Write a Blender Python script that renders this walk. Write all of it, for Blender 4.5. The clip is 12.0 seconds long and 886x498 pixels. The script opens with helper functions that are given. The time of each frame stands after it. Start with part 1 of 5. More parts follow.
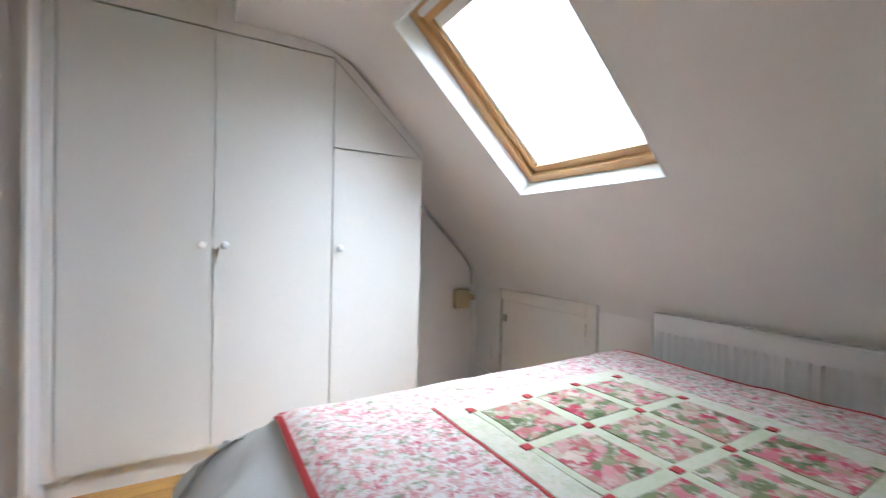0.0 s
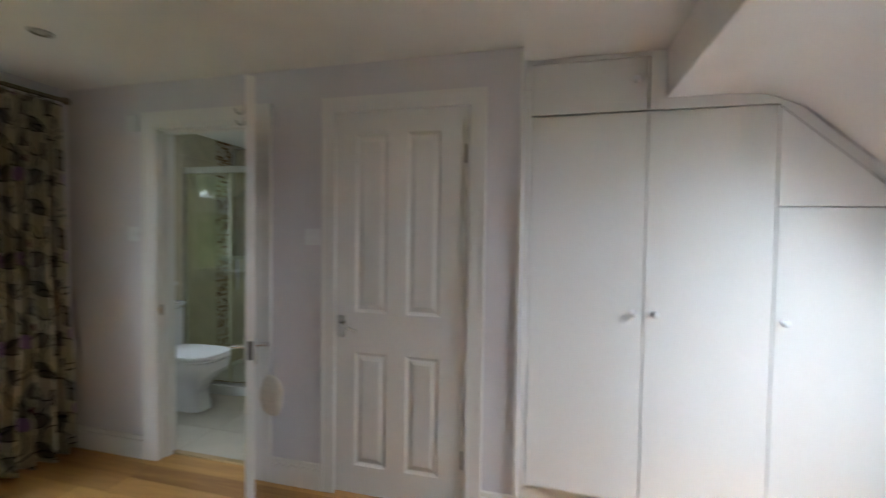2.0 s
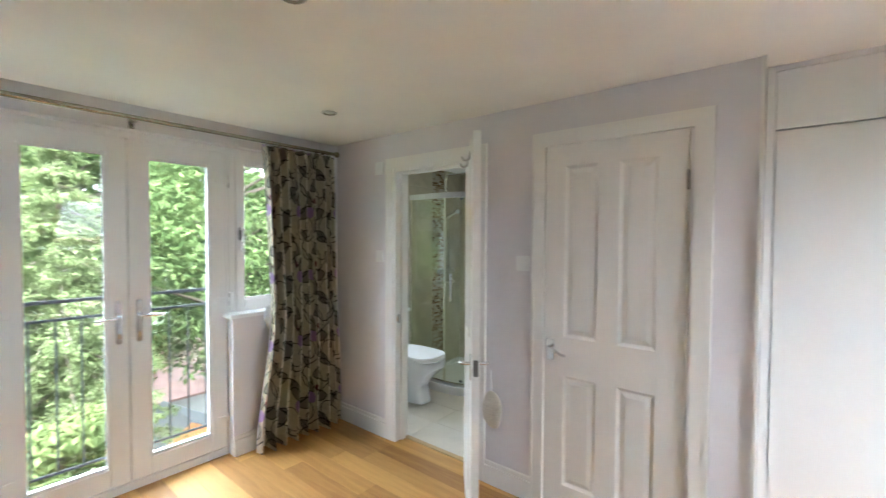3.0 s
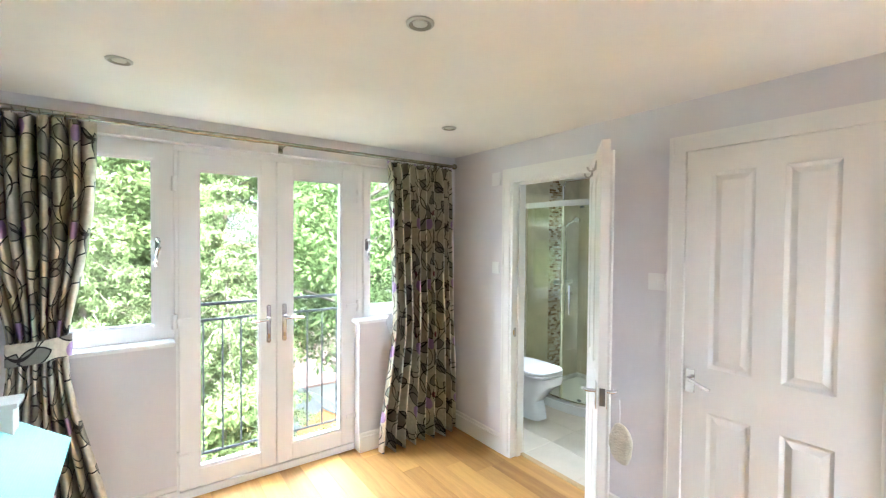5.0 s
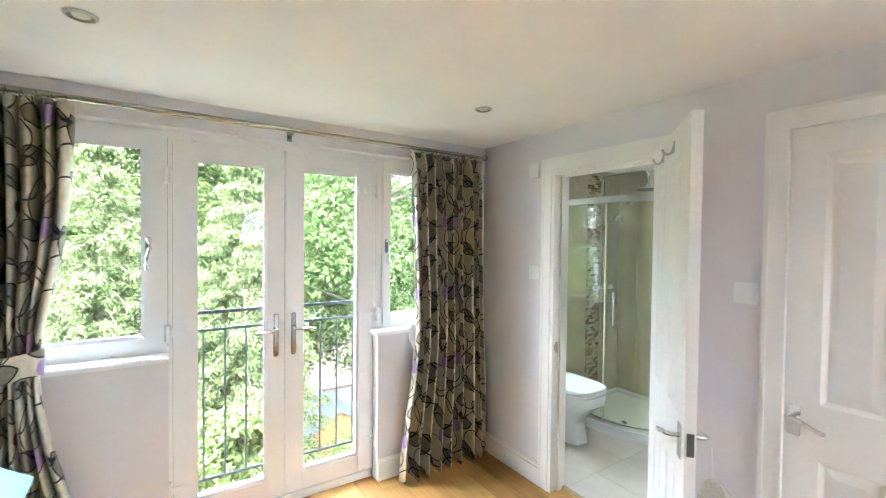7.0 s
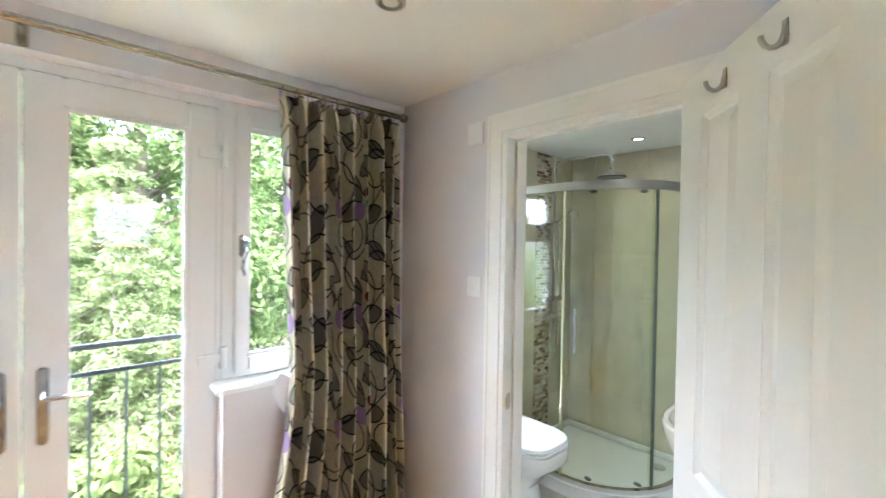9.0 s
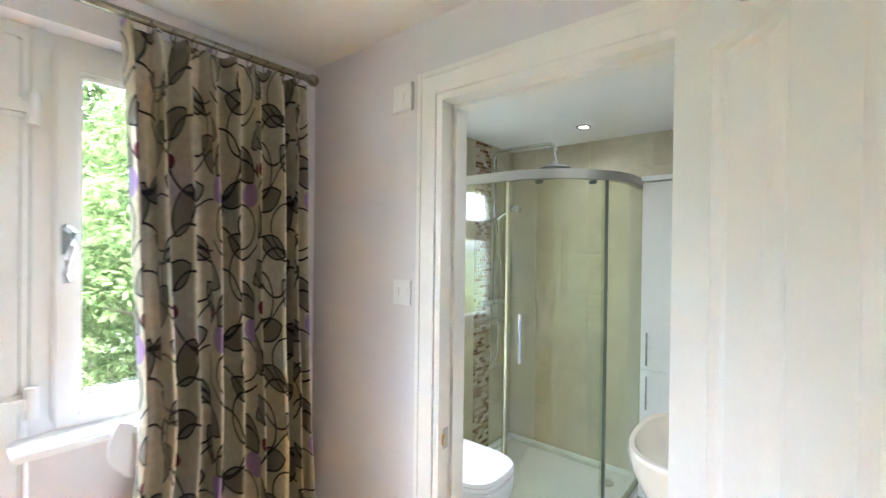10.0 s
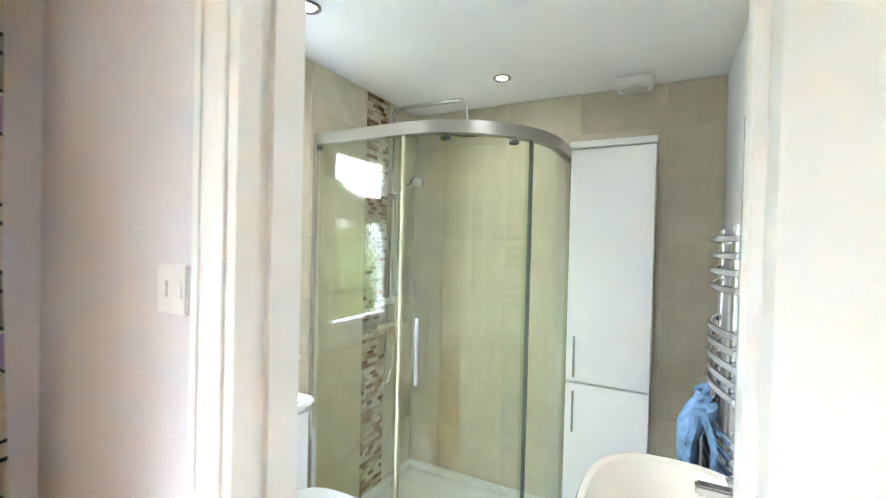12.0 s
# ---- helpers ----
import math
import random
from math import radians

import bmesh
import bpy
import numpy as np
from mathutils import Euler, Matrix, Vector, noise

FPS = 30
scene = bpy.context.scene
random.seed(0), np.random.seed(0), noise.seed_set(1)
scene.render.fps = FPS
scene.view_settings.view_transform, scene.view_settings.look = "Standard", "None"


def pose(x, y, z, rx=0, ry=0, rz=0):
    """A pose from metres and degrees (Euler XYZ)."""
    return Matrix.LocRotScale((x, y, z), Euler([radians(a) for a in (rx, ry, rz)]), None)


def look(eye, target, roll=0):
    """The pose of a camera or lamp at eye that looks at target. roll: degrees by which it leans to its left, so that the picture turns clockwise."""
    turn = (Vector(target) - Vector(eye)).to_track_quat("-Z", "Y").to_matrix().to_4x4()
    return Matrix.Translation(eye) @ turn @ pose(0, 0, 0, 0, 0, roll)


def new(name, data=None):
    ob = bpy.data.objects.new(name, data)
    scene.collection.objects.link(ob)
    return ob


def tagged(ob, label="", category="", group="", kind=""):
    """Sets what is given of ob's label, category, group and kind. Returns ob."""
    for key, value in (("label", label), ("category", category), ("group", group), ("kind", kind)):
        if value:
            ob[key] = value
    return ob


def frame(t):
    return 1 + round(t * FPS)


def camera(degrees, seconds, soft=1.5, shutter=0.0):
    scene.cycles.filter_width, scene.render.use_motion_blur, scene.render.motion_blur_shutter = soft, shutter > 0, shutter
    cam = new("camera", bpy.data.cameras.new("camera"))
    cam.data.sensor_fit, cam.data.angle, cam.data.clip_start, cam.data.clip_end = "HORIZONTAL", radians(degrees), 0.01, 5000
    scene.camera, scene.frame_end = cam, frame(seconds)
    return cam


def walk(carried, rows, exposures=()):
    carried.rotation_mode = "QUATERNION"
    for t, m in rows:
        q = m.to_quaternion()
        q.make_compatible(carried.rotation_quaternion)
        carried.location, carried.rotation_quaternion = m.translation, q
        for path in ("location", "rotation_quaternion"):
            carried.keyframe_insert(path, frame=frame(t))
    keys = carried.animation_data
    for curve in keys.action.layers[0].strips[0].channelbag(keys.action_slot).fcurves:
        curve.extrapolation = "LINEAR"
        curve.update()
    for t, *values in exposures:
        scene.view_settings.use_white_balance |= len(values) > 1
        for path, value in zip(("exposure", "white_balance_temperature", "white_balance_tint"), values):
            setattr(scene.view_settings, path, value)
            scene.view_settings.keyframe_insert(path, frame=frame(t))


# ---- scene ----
cam = camera(92.4, 12.0, soft=1.2, shutter=0.5)
PATH = [
    (0, (1.545, -1.985, 1.055), (2.537, -0.249, 1.02), 1.4),
    (0.5, (1.456, -1.923, 1.101), (2.168, -0.055, 1.056), 1.2),
    (1, (1.343, -1.906, 1.184), (1.701, 0.06, 1.113), 1.0),
    (1.5, (1.234, -1.934, 1.265), (1.201, 0.064, 1.188), 0.9),
    (2, (1.168, -2.012, 1.366), (0.673, -0.075, 1.306), 0.8),
    (2.5, (1.133, -2.106, 1.461), (0.202, -0.337, 1.393), 0.4),
    (3, (1.117, -2.167, 1.503), (-0.147, -0.618, 1.445), 0.3),
    (3.5, (1.098, -2.17, 1.524), (-0.328, -0.768, 1.472), 0.3),
    (5.5, (1.028, -2.159, 1.562), (-0.618, -1.023, 1.52), 0.5),
    (6, (0.967, -2.126, 1.562), (-0.695, -1.015, 1.521), 0.5),
    (6.5, (0.861, -2.086, 1.563), (-0.811, -0.99, 1.52), 0.6),
    (8.5, (0.164, -1.515, 1.536), (-1.439, -0.319, 1.509), 1.0),
    (9, (0.001, -1.332, 1.542), (-1.479, 0.013, 1.512), 0.9),
    (9.5, (-0.125, -1.192, 1.533), (-1.491, 0.269, 1.505), 1.0),
    (10, (-0.244, -1.03, 1.51), (-1.508, 0.519, 1.499), 0.7),
    (10.5, (-0.343, -0.885, 1.505), (-1.466, 0.769, 1.492), 0.6),
    (11, (-0.414, -0.727, 1.494), (-1.401, 1.012, 1.468), 1.2),
    (11.5, (-0.475, -0.574, 1.479), (-1.419, 1.189, 1.455), 1.2),
    (12, (-0.506, -0.439, 1.444), (-1.431, 1.334, 1.42), 1.4),
]

EXPOSURES = [(0.0, 5.17, 5500, 7), (0.5, 5.05, 5500, 7), (1.0, 4.97, 5500, 7), (1.5, 4.97, 5500, 7), (2.0, 5.15, 5500, 7), (2.5, 5.45, 5500, 7), (3.0, 6.2, 5450, 7), (3.5, 6.6, 5450, 7), (5.5, 7.0, 5360, 7), (6.5, 6.9, 5360, 7), (8.5, 6.82, 5420, 10), (9.5, 6.92, 5420, 11), (10.5, 7.22, 5420, 12), (11.0, 7.4, 5450, 12), (12.0, 7.52, 5480, 11)]
walk(cam, [(t, look(eye, target, roll)) for t, eye, target, roll in PATH], EXPOSURES)

# ---- sky and sun: a bright overcast day ----
world = bpy.data.worlds.new("world")
scene.world = world
world.use_nodes = True
wn, wl = world.node_tree.nodes, world.node_tree.links
sky = wn.new("ShaderNodeTexSky")
sky.sky_type = "NISHITA"
sky.sun_disc = False
sky.sun_elevation, sky.sun_rotation = radians(62), radians(131)
sky.dust_density, sky.air_density = 4.0, 1.0
pale = wn.new("ShaderNodeHueSaturation")
pale.inputs["Saturation"].default_value = 0.2
even = wn.new("ShaderNodeGamma")
even.inputs["Gamma"].default_value = 0.55
wl.new(sky.outputs[0], even.inputs["Color"])
wl.new(even.outputs[0], pale.inputs["Color"])
# an overcast dome is brighter overhead than near the horizon
where = wn.new("ShaderNodeTexCoord")
split = wn.new("ShaderNodeSeparateXYZ")
rise = wn.new("ShaderNodeMath")
rise.operation, rise.use_clamp = "MULTIPLY_ADD", False
rise.inputs[1].default_value, rise.inputs[2].default_value = 0.95, 0.62
dome = wn.new("ShaderNodeVectorMath")
dome.operation = "SCALE"
wl.new(where.outputs["Generated"], split.inputs[0])
wl.new(split.outputs[2], rise.inputs[0])
wl.new(pale.outputs[0], dome.inputs[0])
wl.new(rise.outputs[0], dome.inputs["Scale"])
wl.new(dome.outputs[0], wn["Background"].inputs["Color"])
wn["Background"].inputs["Strength"].default_value = 0.15
sun = new("sun", bpy.data.lights.new("sun", "SUN"))
sun.data.energy, sun.data.angle, sun.data.color = 0.1, radians(75), (1.0, 0.965, 0.91)
sun.matrix_world = look((0, 0, 0), (-0.35, 0.3, -0.87))


# ---- materials ----
def ramp(nt, fac, stops):
    r = nt.nodes.new("ShaderNodeValToRGB")
    e = r.color_ramp.elements
    while len(e) < len(stops):
        e.new(0.5)
    for k, (p, c) in enumerate(stops):
        e[k].position, e[k].color = p, (*c, 1)
    nt.links.new(fac, r.inputs[0])
    return r.outputs[0]


def shade(name, colour, rough=0.6, metal=0.0, vary=0.06, scale=3.0, fine=60.0, bump=0.1, depth=0.002, coat=0.0, spread=0.0, stretch=(1, 1, 1)):
    """A plain surface with mottling at two scales, fine relief and, by spread, a shift from piece to piece."""
    m = bpy.data.materials.new(name)
    m.use_nodes = True
    nt = m.node_tree
    p = nt.nodes["Principled BSDF"]
    p.inputs["Roughness"].default_value, p.inputs["Metallic"].default_value = rough, metal
    p.inputs["Coat Weight"].default_value = coat
    tc = nt.nodes.new("ShaderNodeTexCoord")
    mp = nt.nodes.new("ShaderNodeMapping")
    mp.inputs["Scale"].default_value = stretch
    nt.links.new(tc.outputs["Object"], mp.inputs[0])
    big, small = nt.nodes.new("ShaderNodeTexNoise"), nt.nodes.new("ShaderNodeTexNoise")
    big.inputs["Scale"].default_value, small.inputs["Scale"].default_value = scale, fine
    big.inputs["Detail"].default_value = small.inputs["Detail"].default_value = 4
    add = nt.nodes.new("ShaderNodeMath")
    add.operation = "MULTIPLY_ADD"
    add.inputs[1].default_value = 0.35
    for n in (big, small):
        nt.links.new(mp.outputs[0], n.inputs["Vector"])
    nt.links.new(small.outputs["Fac"], add.inputs[0])
    nt.links.new(big.outputs["Fac"], add.inputs[2])
    fac = add.outputs[0]
    if spread:
        info = nt.nodes.new("ShaderNodeObjectInfo")
        more = nt.nodes.new("ShaderNodeMath")
        more.operation = "MULTIPLY_ADD"
        more.inputs[1].default_value = spread
        nt.links.new(info.outputs["Random"], more.inputs[0])
        nt.links.new(fac, more.inputs[2])
        fac = more.outputs[0]
    lo, hi = [max(0, c * (1 - vary)) for c in colour], [min(1, c * (1 + vary)) for c in colour]
    nt.links.new(ramp(nt, fac, [(0.42, lo), (0.92 + spread * 0.6, hi)]), p.inputs["Base Color"])
    b = nt.nodes.new("ShaderNodeBump")
    b.inputs["Strength"].default_value, b.inputs["Distance"].default_value = bump, depth
    nt.links.new(small.outputs["Fac"], b.inputs["Height"])
    nt.links.new(b.outputs[0], p.inputs["Normal"])
    return m


def maths(nt, op, a, b=None, clamp=False):
    n = nt.nodes.new("ShaderNodeMath")
    n.operation, n.use_clamp = op, clamp
    for k, v in enumerate((a, b)):
        if v is None:
            continue
        if isinstance(v, (int, float)):
            n.inputs[k].default_value = v
        else:
            nt.links.new(v, n.inputs[k])
    return n.outputs[0]


def clear(name, tint, gloss=0.0, reflect=0.07):
    """Thin glazing: light passes straight on, and the gloss grows at grazing angles."""
    m = bpy.data.materials.new(name)
    m.use_nodes = True
    nt = m.node_tree
    nt.nodes.remove(nt.nodes["Principled BSDF"])
    see, shine, mix, side = (nt.nodes.new("ShaderNode" + k) for k in ("BsdfTransparent", "BsdfGlossy", "MixShader", "LayerWeight"))
    see.inputs["Color"].default_value = (*tint, 1)
    shine.inputs["Roughness"].default_value = gloss
    side.inputs["Blend"].default_value = 0.5
    nt.links.new(maths(nt, "ADD", maths(nt, "MULTIPLY", maths(nt, "POWER", side.outputs["Facing"], 5.0), 0.9), reflect), mix.inputs[0])
    nt.links.new(see.outputs[0], mix.inputs[1])
    nt.links.new(shine.outputs[0], mix.inputs[2])
    nt.links.new(mix.outputs[0], nt.nodes["Material Output"].inputs[0])
    return m


def glow(name, colour, strength):
    m = bpy.data.materials.new(name)
    m.use_nodes = True
    p = m.node_tree.nodes["Principled BSDF"]
    p.inputs["Emission Color"].default_value, p.inputs["Emission Strength"].default_value = (*colour, 1), strength
    return m


def leafy(name, dark, light):
    """Leaves: each its own green, lit through from behind."""
    m = bpy.data.materials.new(name)
    m.use_nodes = True
    nt = m.node_tree
    nt.nodes.remove(nt.nodes["Principled BSDF"])
    geo = nt.nodes.new("ShaderNodeNewGeometry")
    col = ramp(nt, geo.outputs["Random Per Island"], [(0.0, dark), (1.0, light)])
    d, t, mix = (nt.nodes.new("ShaderNode" + k) for k in ("BsdfDiffuse", "BsdfTranslucent", "MixShader"))
    mix.inputs[0].default_value = 0.4
    nt.links.new(col, d.inputs[0])
    nt.links.new(col, t.inputs[0])
    nt.links.new(d.outputs[0], mix.inputs[1])
    nt.links.new(t.outputs[0], mix.inputs[2])
    nt.links.new(mix.outputs[0], nt.nodes["Material Output"].inputs[0])
    return m


def curtain_cloth():
    """Taupe satin with looping dark stems, grey leaves and mauve and wine discs, repeating in the cloth's own coordinates (metres)."""
    m = bpy.data.materials.new("curtain_satin")
    m.use_nodes = True
    nt = m.node_tree
    p = nt.nodes["Principled BSDF"]
    p.inputs["Roughness"].default_value = 0.34
    p.inputs["Metallic"].default_value = 0.5
    uv = nt.nodes.new("ShaderNodeUVMap")
    sep = nt.nodes.new("ShaderNodeSeparateXYZ")
    nt.links.new(uv.outputs[0], sep.inputs[0])
    cell_w, cell_h = 0.42, 0.47

    def wrapped(value, centre, cell):
        """Distance to the nearest repeat of a centre, so that no figure is cut at a cell's edge."""
        f = maths(nt, "FRACT", maths(nt, "ADD", maths(nt, "DIVIDE", maths(nt, "SUBTRACT", value, centre), cell), 0.5))
        return maths(nt, "MULTIPLY", maths(nt, "SUBTRACT", f, 0.5), cell)

    def away(cx, cy, squash=1.0):
        a, b = wrapped(sep.outputs[0], cx, cell_w), maths(nt, "MULTIPLY", wrapped(sep.outputs[1], cy, cell_h), squash)
        return maths(nt, "SQRT", maths(nt, "ADD", maths(nt, "MULTIPLY", a, a), maths(nt, "MULTIPLY", b, b)))

    def ring(d, r, w=0.0036):
        return maths(nt, "LESS_THAN", maths(nt, "ABSOLUTE", maths(nt, "SUBTRACT", d, r)), w)

    def inside(d, r):
        return maths(nt, "LESS_THAN", d, r)

    def stem(level, swing, phase, turns=1):
        a = maths(nt, "MULTIPLY", maths(nt, "ADD", sep.outputs[0], phase), 2 * math.pi * turns / cell_w)
        y = maths(nt, "SUBTRACT", wrapped(sep.outputs[1], level, cell_h), maths(nt, "MULTIPLY", maths(nt, "SINE", a), swing))
        return maths(nt, "LESS_THAN", maths(nt, "ABSOLUTE", y), 0.0046)

    def leaf(cx, cy, length, width, angle):
        """Two arcs that meet in points: the pair of circles whose overlap is the leaf."""
        big = (length * length / 4 + width * width / 4) / width
        off = big - width / 2
        n = (-math.sin(radians(angle)) * off, math.cos(radians(angle)) * off)
        return away(cx + n[0], cy + n[1]), away(cx - n[0], cy - n[1]), big

    lines = maths(nt, "MAXIMUM", stem(0.03, 0.06, 0.0), stem(0.25, 0.075, 0.19))
    for x, y, r, q in ((0.12, 0.30, 0.105, 0.9), (0.31, 0.09, 0.095, 1.15), (0.24, 0.40, 0.075, 0.85)):
        lines = maths(nt, "MAXIMUM", lines, ring(away(x, y, q), r))
    fill = maths(nt, "ADD", 0.0, 0.0)
    for x, y, length, width, angle in ((0.08, 0.13, 0.17, 0.088, 62), (0.20, 0.19, 0.15, 0.075, 18), (0.34, 0.31, 0.17, 0.09, -48), (0.23, 0.02, 0.14, 0.07, -25), (0.04, 0.40, 0.15, 0.078, 28)):
        a, b, r = leaf(x, y, length, width, angle)
        body = maths(nt, "MULTIPLY", inside(a, r), inside(b, r))
        fill = maths(nt, "MAXIMUM", fill, body)
        rim = maths(nt, "MULTIPLY", inside(a, r + 0.007), inside(b, r + 0.007))
        lines = maths(nt, "MAXIMUM", lines, maths(nt, "SUBTRACT", rim, body))
    mauve = inside(away(0.385, 0.20), 0.043)
    wine = inside(away(0.02, 0.285), 0.024)
    weave = nt.nodes.new("ShaderNodeTexNoise")
    weave.inputs["Scale"].default_value = 40
    nt.links.new(uv.outputs[0], weave.inputs["Vector"])
    base = ramp(nt, weave.outputs["Fac"], [(0.3, (0.53, 0.475, 0.37)), (0.7, (0.66, 0.595, 0.475))])
    for mask, amount, colour in ((fill, 0.85, (0.17, 0.155, 0.13)), (mauve, 0.9, (0.36, 0.22, 0.47)), (wine, 1.0, (0.13, 0.014, 0.035)), (lines, 1.0, (0.02, 0.017, 0.016))):
        mix = nt.nodes.new("ShaderNodeMix")
        mix.data_type = "RGBA"
        nt.links.new(maths(nt, "MULTIPLY", mask, amount), mix.inputs[0])
        nt.links.new(base, mix.inputs[6])
        mix.inputs[7].default_value = (*colour, 1)
        base = mix.outputs[2]
    nt.links.new(base, p.inputs["Base Color"])
    return m


def floral(name, ground, stops, size=26.0, amount=0.55):
    """Printed cotton: blossoms and leaves in scattered patches on a pale ground."""
    m = bpy.data.materials.new(name)
    m.use_nodes = True
    nt = m.node_tree
    p = nt.nodes["Principled BSDF"]
    p.inputs["Roughness"].default_value = 0.9
    tc, warp, vor, grain, mixv = (nt.nodes.new("ShaderNode" + k) for k in ("TexCoord", "TexNoise", "TexVoronoi", "TexNoise", "VectorMath"))
    warp.inputs["Scale"].default_value, warp.inputs["Detail"].default_value = size * 1.6, 4
    mixv.operation = "MULTIPLY_ADD"
    mixv.inputs[1].default_value = (0.045, 0.045, 0.045)
    nt.links.new(tc.outputs["Object"], warp.inputs["Vector"])
    nt.links.new(warp.outputs["Color"], mixv.inputs[0])
    nt.links.new(tc.outputs["Object"], mixv.inputs[2])
    vor.inputs["Scale"].default_value = size
    nt.links.new(mixv.outputs[0], vor.inputs["Vector"])
    sep = nt.nodes.new("ShaderNodeSeparateColor")
    nt.links.new(vor.outputs["Color"], sep.inputs[0])
    col = ramp(nt, sep.outputs[0], stops)
    grain.inputs["Scale"].default_value, grain.inputs["Detail"].default_value = size * 1.3, 5
    nt.links.new(mixv.outputs[0], grain.inputs["Vector"])
    mask = ramp(nt, grain.outputs["Fac"], [(amount - 0.06, (1, 1, 1)), (amount + 0.08, (0, 0, 0))])
    mix = nt.nodes.new("ShaderNodeMix")
    mix.data_type = "RGBA"
    nt.links.new(mask, mix.inputs[0])
    mix.inputs[6].default_value = (*ground, 1)
    nt.links.new(col, mix.inputs[7])
    nt.links.new(mix.outputs[2], p.inputs["Base Color"])
    return m


def plank_wood(name, dark, light, along=0, spread=0.5, rough=0.35):
    """Timber with grain along one axis, each piece a little different."""
    m = bpy.data.materials.new(name)
    m.use_nodes = True
    nt = m.node_tree
    p = nt.nodes["Principled BSDF"]
    p.inputs["Roughness"].default_value = rough
    tc, mp, info, shift, n1, n2 = (nt.nodes.new("ShaderNode" + k) for k in ("TexCoord", "Mapping", "ObjectInfo", "VectorMath", "TexNoise", "TexNoise"))
    mp.inputs["Scale"].default_value = tuple(1.2 if k == along else 14 for k in range(3))
    nt.links.new(tc.outputs["Object"], mp.inputs[0])
    shift.operation = "MULTIPLY_ADD"
    shift.inputs[1].default_value = (37, 37, 37)
    nt.links.new(info.outputs["Random"], shift.inputs[0])
    nt.links.new(mp.outputs[0], shift.inputs[2])
    n1.inputs["Scale"].default_value, n1.inputs["Detail"].default_value, n1.inputs["Distortion"].default_value = 1.6, 6, 1.2
    n2.inputs["Scale"].default_value, n2.inputs["Detail"].default_value = 9.0, 3
    for n in (n1, n2):
        nt.links.new(shift.outputs[0], n.inputs["Vector"])
    f = maths(nt, "ADD", maths(nt, "MULTIPLY", n1.outputs["Fac"], 0.55), maths(nt, "MULTIPLY", n2.outputs["Fac"], 0.2))
    f = maths(nt, "ADD", f, maths(nt, "MULTIPLY", info.outputs["Random"], spread))
    nt.links.new(ramp(nt, f, [(0.25, dark), (0.55 + spread * 0.7, light)]), p.inputs["Base Color"])
    b = nt.nodes.new("ShaderNodeBump")
    b.inputs["Strength"].default_value, b.inputs["Distance"].default_value = 0.12, 0.001
    nt.links.new(n2.outputs["Fac"], b.inputs["Height"])
    nt.links.new(b.outputs[0], p.inputs["Normal"])
    return m


M_LILAC = shade("lilac_wall_paint", (0.735, 0.702, 0.718), 0.85, vary=0.03, fine=220, bump=0.12)
M_CREAM = shade("warm_white_ceiling_paint", (0.84, 0.805, 0.76), 0.9, vary=0.03, fine=200, bump=0.1)
M_SLOPE = shade("warm_white_plaster", (0.83, 0.795, 0.77), 0.9, vary=0.03, fine=180, bump=0.12)
M_GLOSS = shade("white_gloss_paint", (0.83, 0.81, 0.775), 0.38, vary=0.025, fine=90, bump=0.05)
M_UPVC = shade("white_upvc", (0.84, 0.835, 0.83), 0.28, vary=0.02, fine=120, bump=0.02)
M_WARD = shade("cream_wardrobe_board", (0.80, 0.785, 0.75), 0.45, vary=0.02, fine=160, bump=0.06)
M_GAP = shade("dark_gap", (0.03, 0.028, 0.026), 0.9)
M_CHROME = shade("polished_chrome", (0.72, 0.72, 0.73), 0.12, 1.0, vary=0.03, bump=0.0)
M_STEEL = shade("brushed_steel", (0.5, 0.48, 0.45), 0.32, 1.0, vary=0.08, fine=150)
M_POLE = shade("dark_brushed_nickel", (0.35, 0.32, 0.27), 0.22, 1.0, vary=0.1, fine=150)
M_DARKST = shade("dull_dark_steel", (0.2, 0.19, 0.18), 0.35, 1.0, vary=0.1)
M_BRASS = shade("worn_brass", (0.55, 0.4, 0.22), 0.35, 1.0, vary=0.15)
M_OAK = plank_wood("honey_oak_board", (0.29, 0.135, 0.032), (0.60, 0.335, 0.095), 0, rough=0.55)
M_PINE = plank_wood("varnished_pine", (0.42, 0.22, 0.08), (0.66, 0.42, 0.18), 1, 0.1)
M_PINE_SLOPE = plank_wood("varnished_pine_stile", (0.42, 0.22, 0.08), (0.66, 0.42, 0.18), 0, 0.1)
M_JOINT = shade("floor_joint", (0.09, 0.05, 0.02), 0.9)
M_GLASS = clear("window_glass", (0.97, 0.985, 0.975), reflect=0.03)
M_SHOWER = clear("green_tinted_shower_glass", (0.945, 0.968, 0.895), reflect=0.05)
M_PORC = shade("white_porcelain", (0.84, 0.84, 0.835), 0.1, vary=0.01, bump=0.0, coat=0.3)
M_IVORY = shade("ivory_ceramic", (0.81, 0.745, 0.64), 0.12, vary=0.01, bump=0.0, coat=0.3)
M_TILE = shade("beige_stone_effect_tile", (0.56, 0.505, 0.375), 0.4, vary=0.12, scale=9, fine=110, bump=0.15, spread=0.2)
M_GROUT = shade("pale_grout", (0.65, 0.60, 0.50), 0.95)
M_FTILE = shade("cream_floor_tile", (0.66, 0.60, 0.50), 0.35, vary=0.07, scale=6, fine=70, bump=0.06, spread=0.15)
M_WHITE = shade("white_emulsion", (0.83, 0.83, 0.82), 0.9, vary=0.02, fine=200)
M_PLASTIC = shade("white_plastic", (0.82, 0.82, 0.81), 0.35, vary=0.02, bump=0.02)
M_BUFF = shade("aged_buff_plastic", (0.52, 0.43, 0.26), 0.5, vary=0.1)
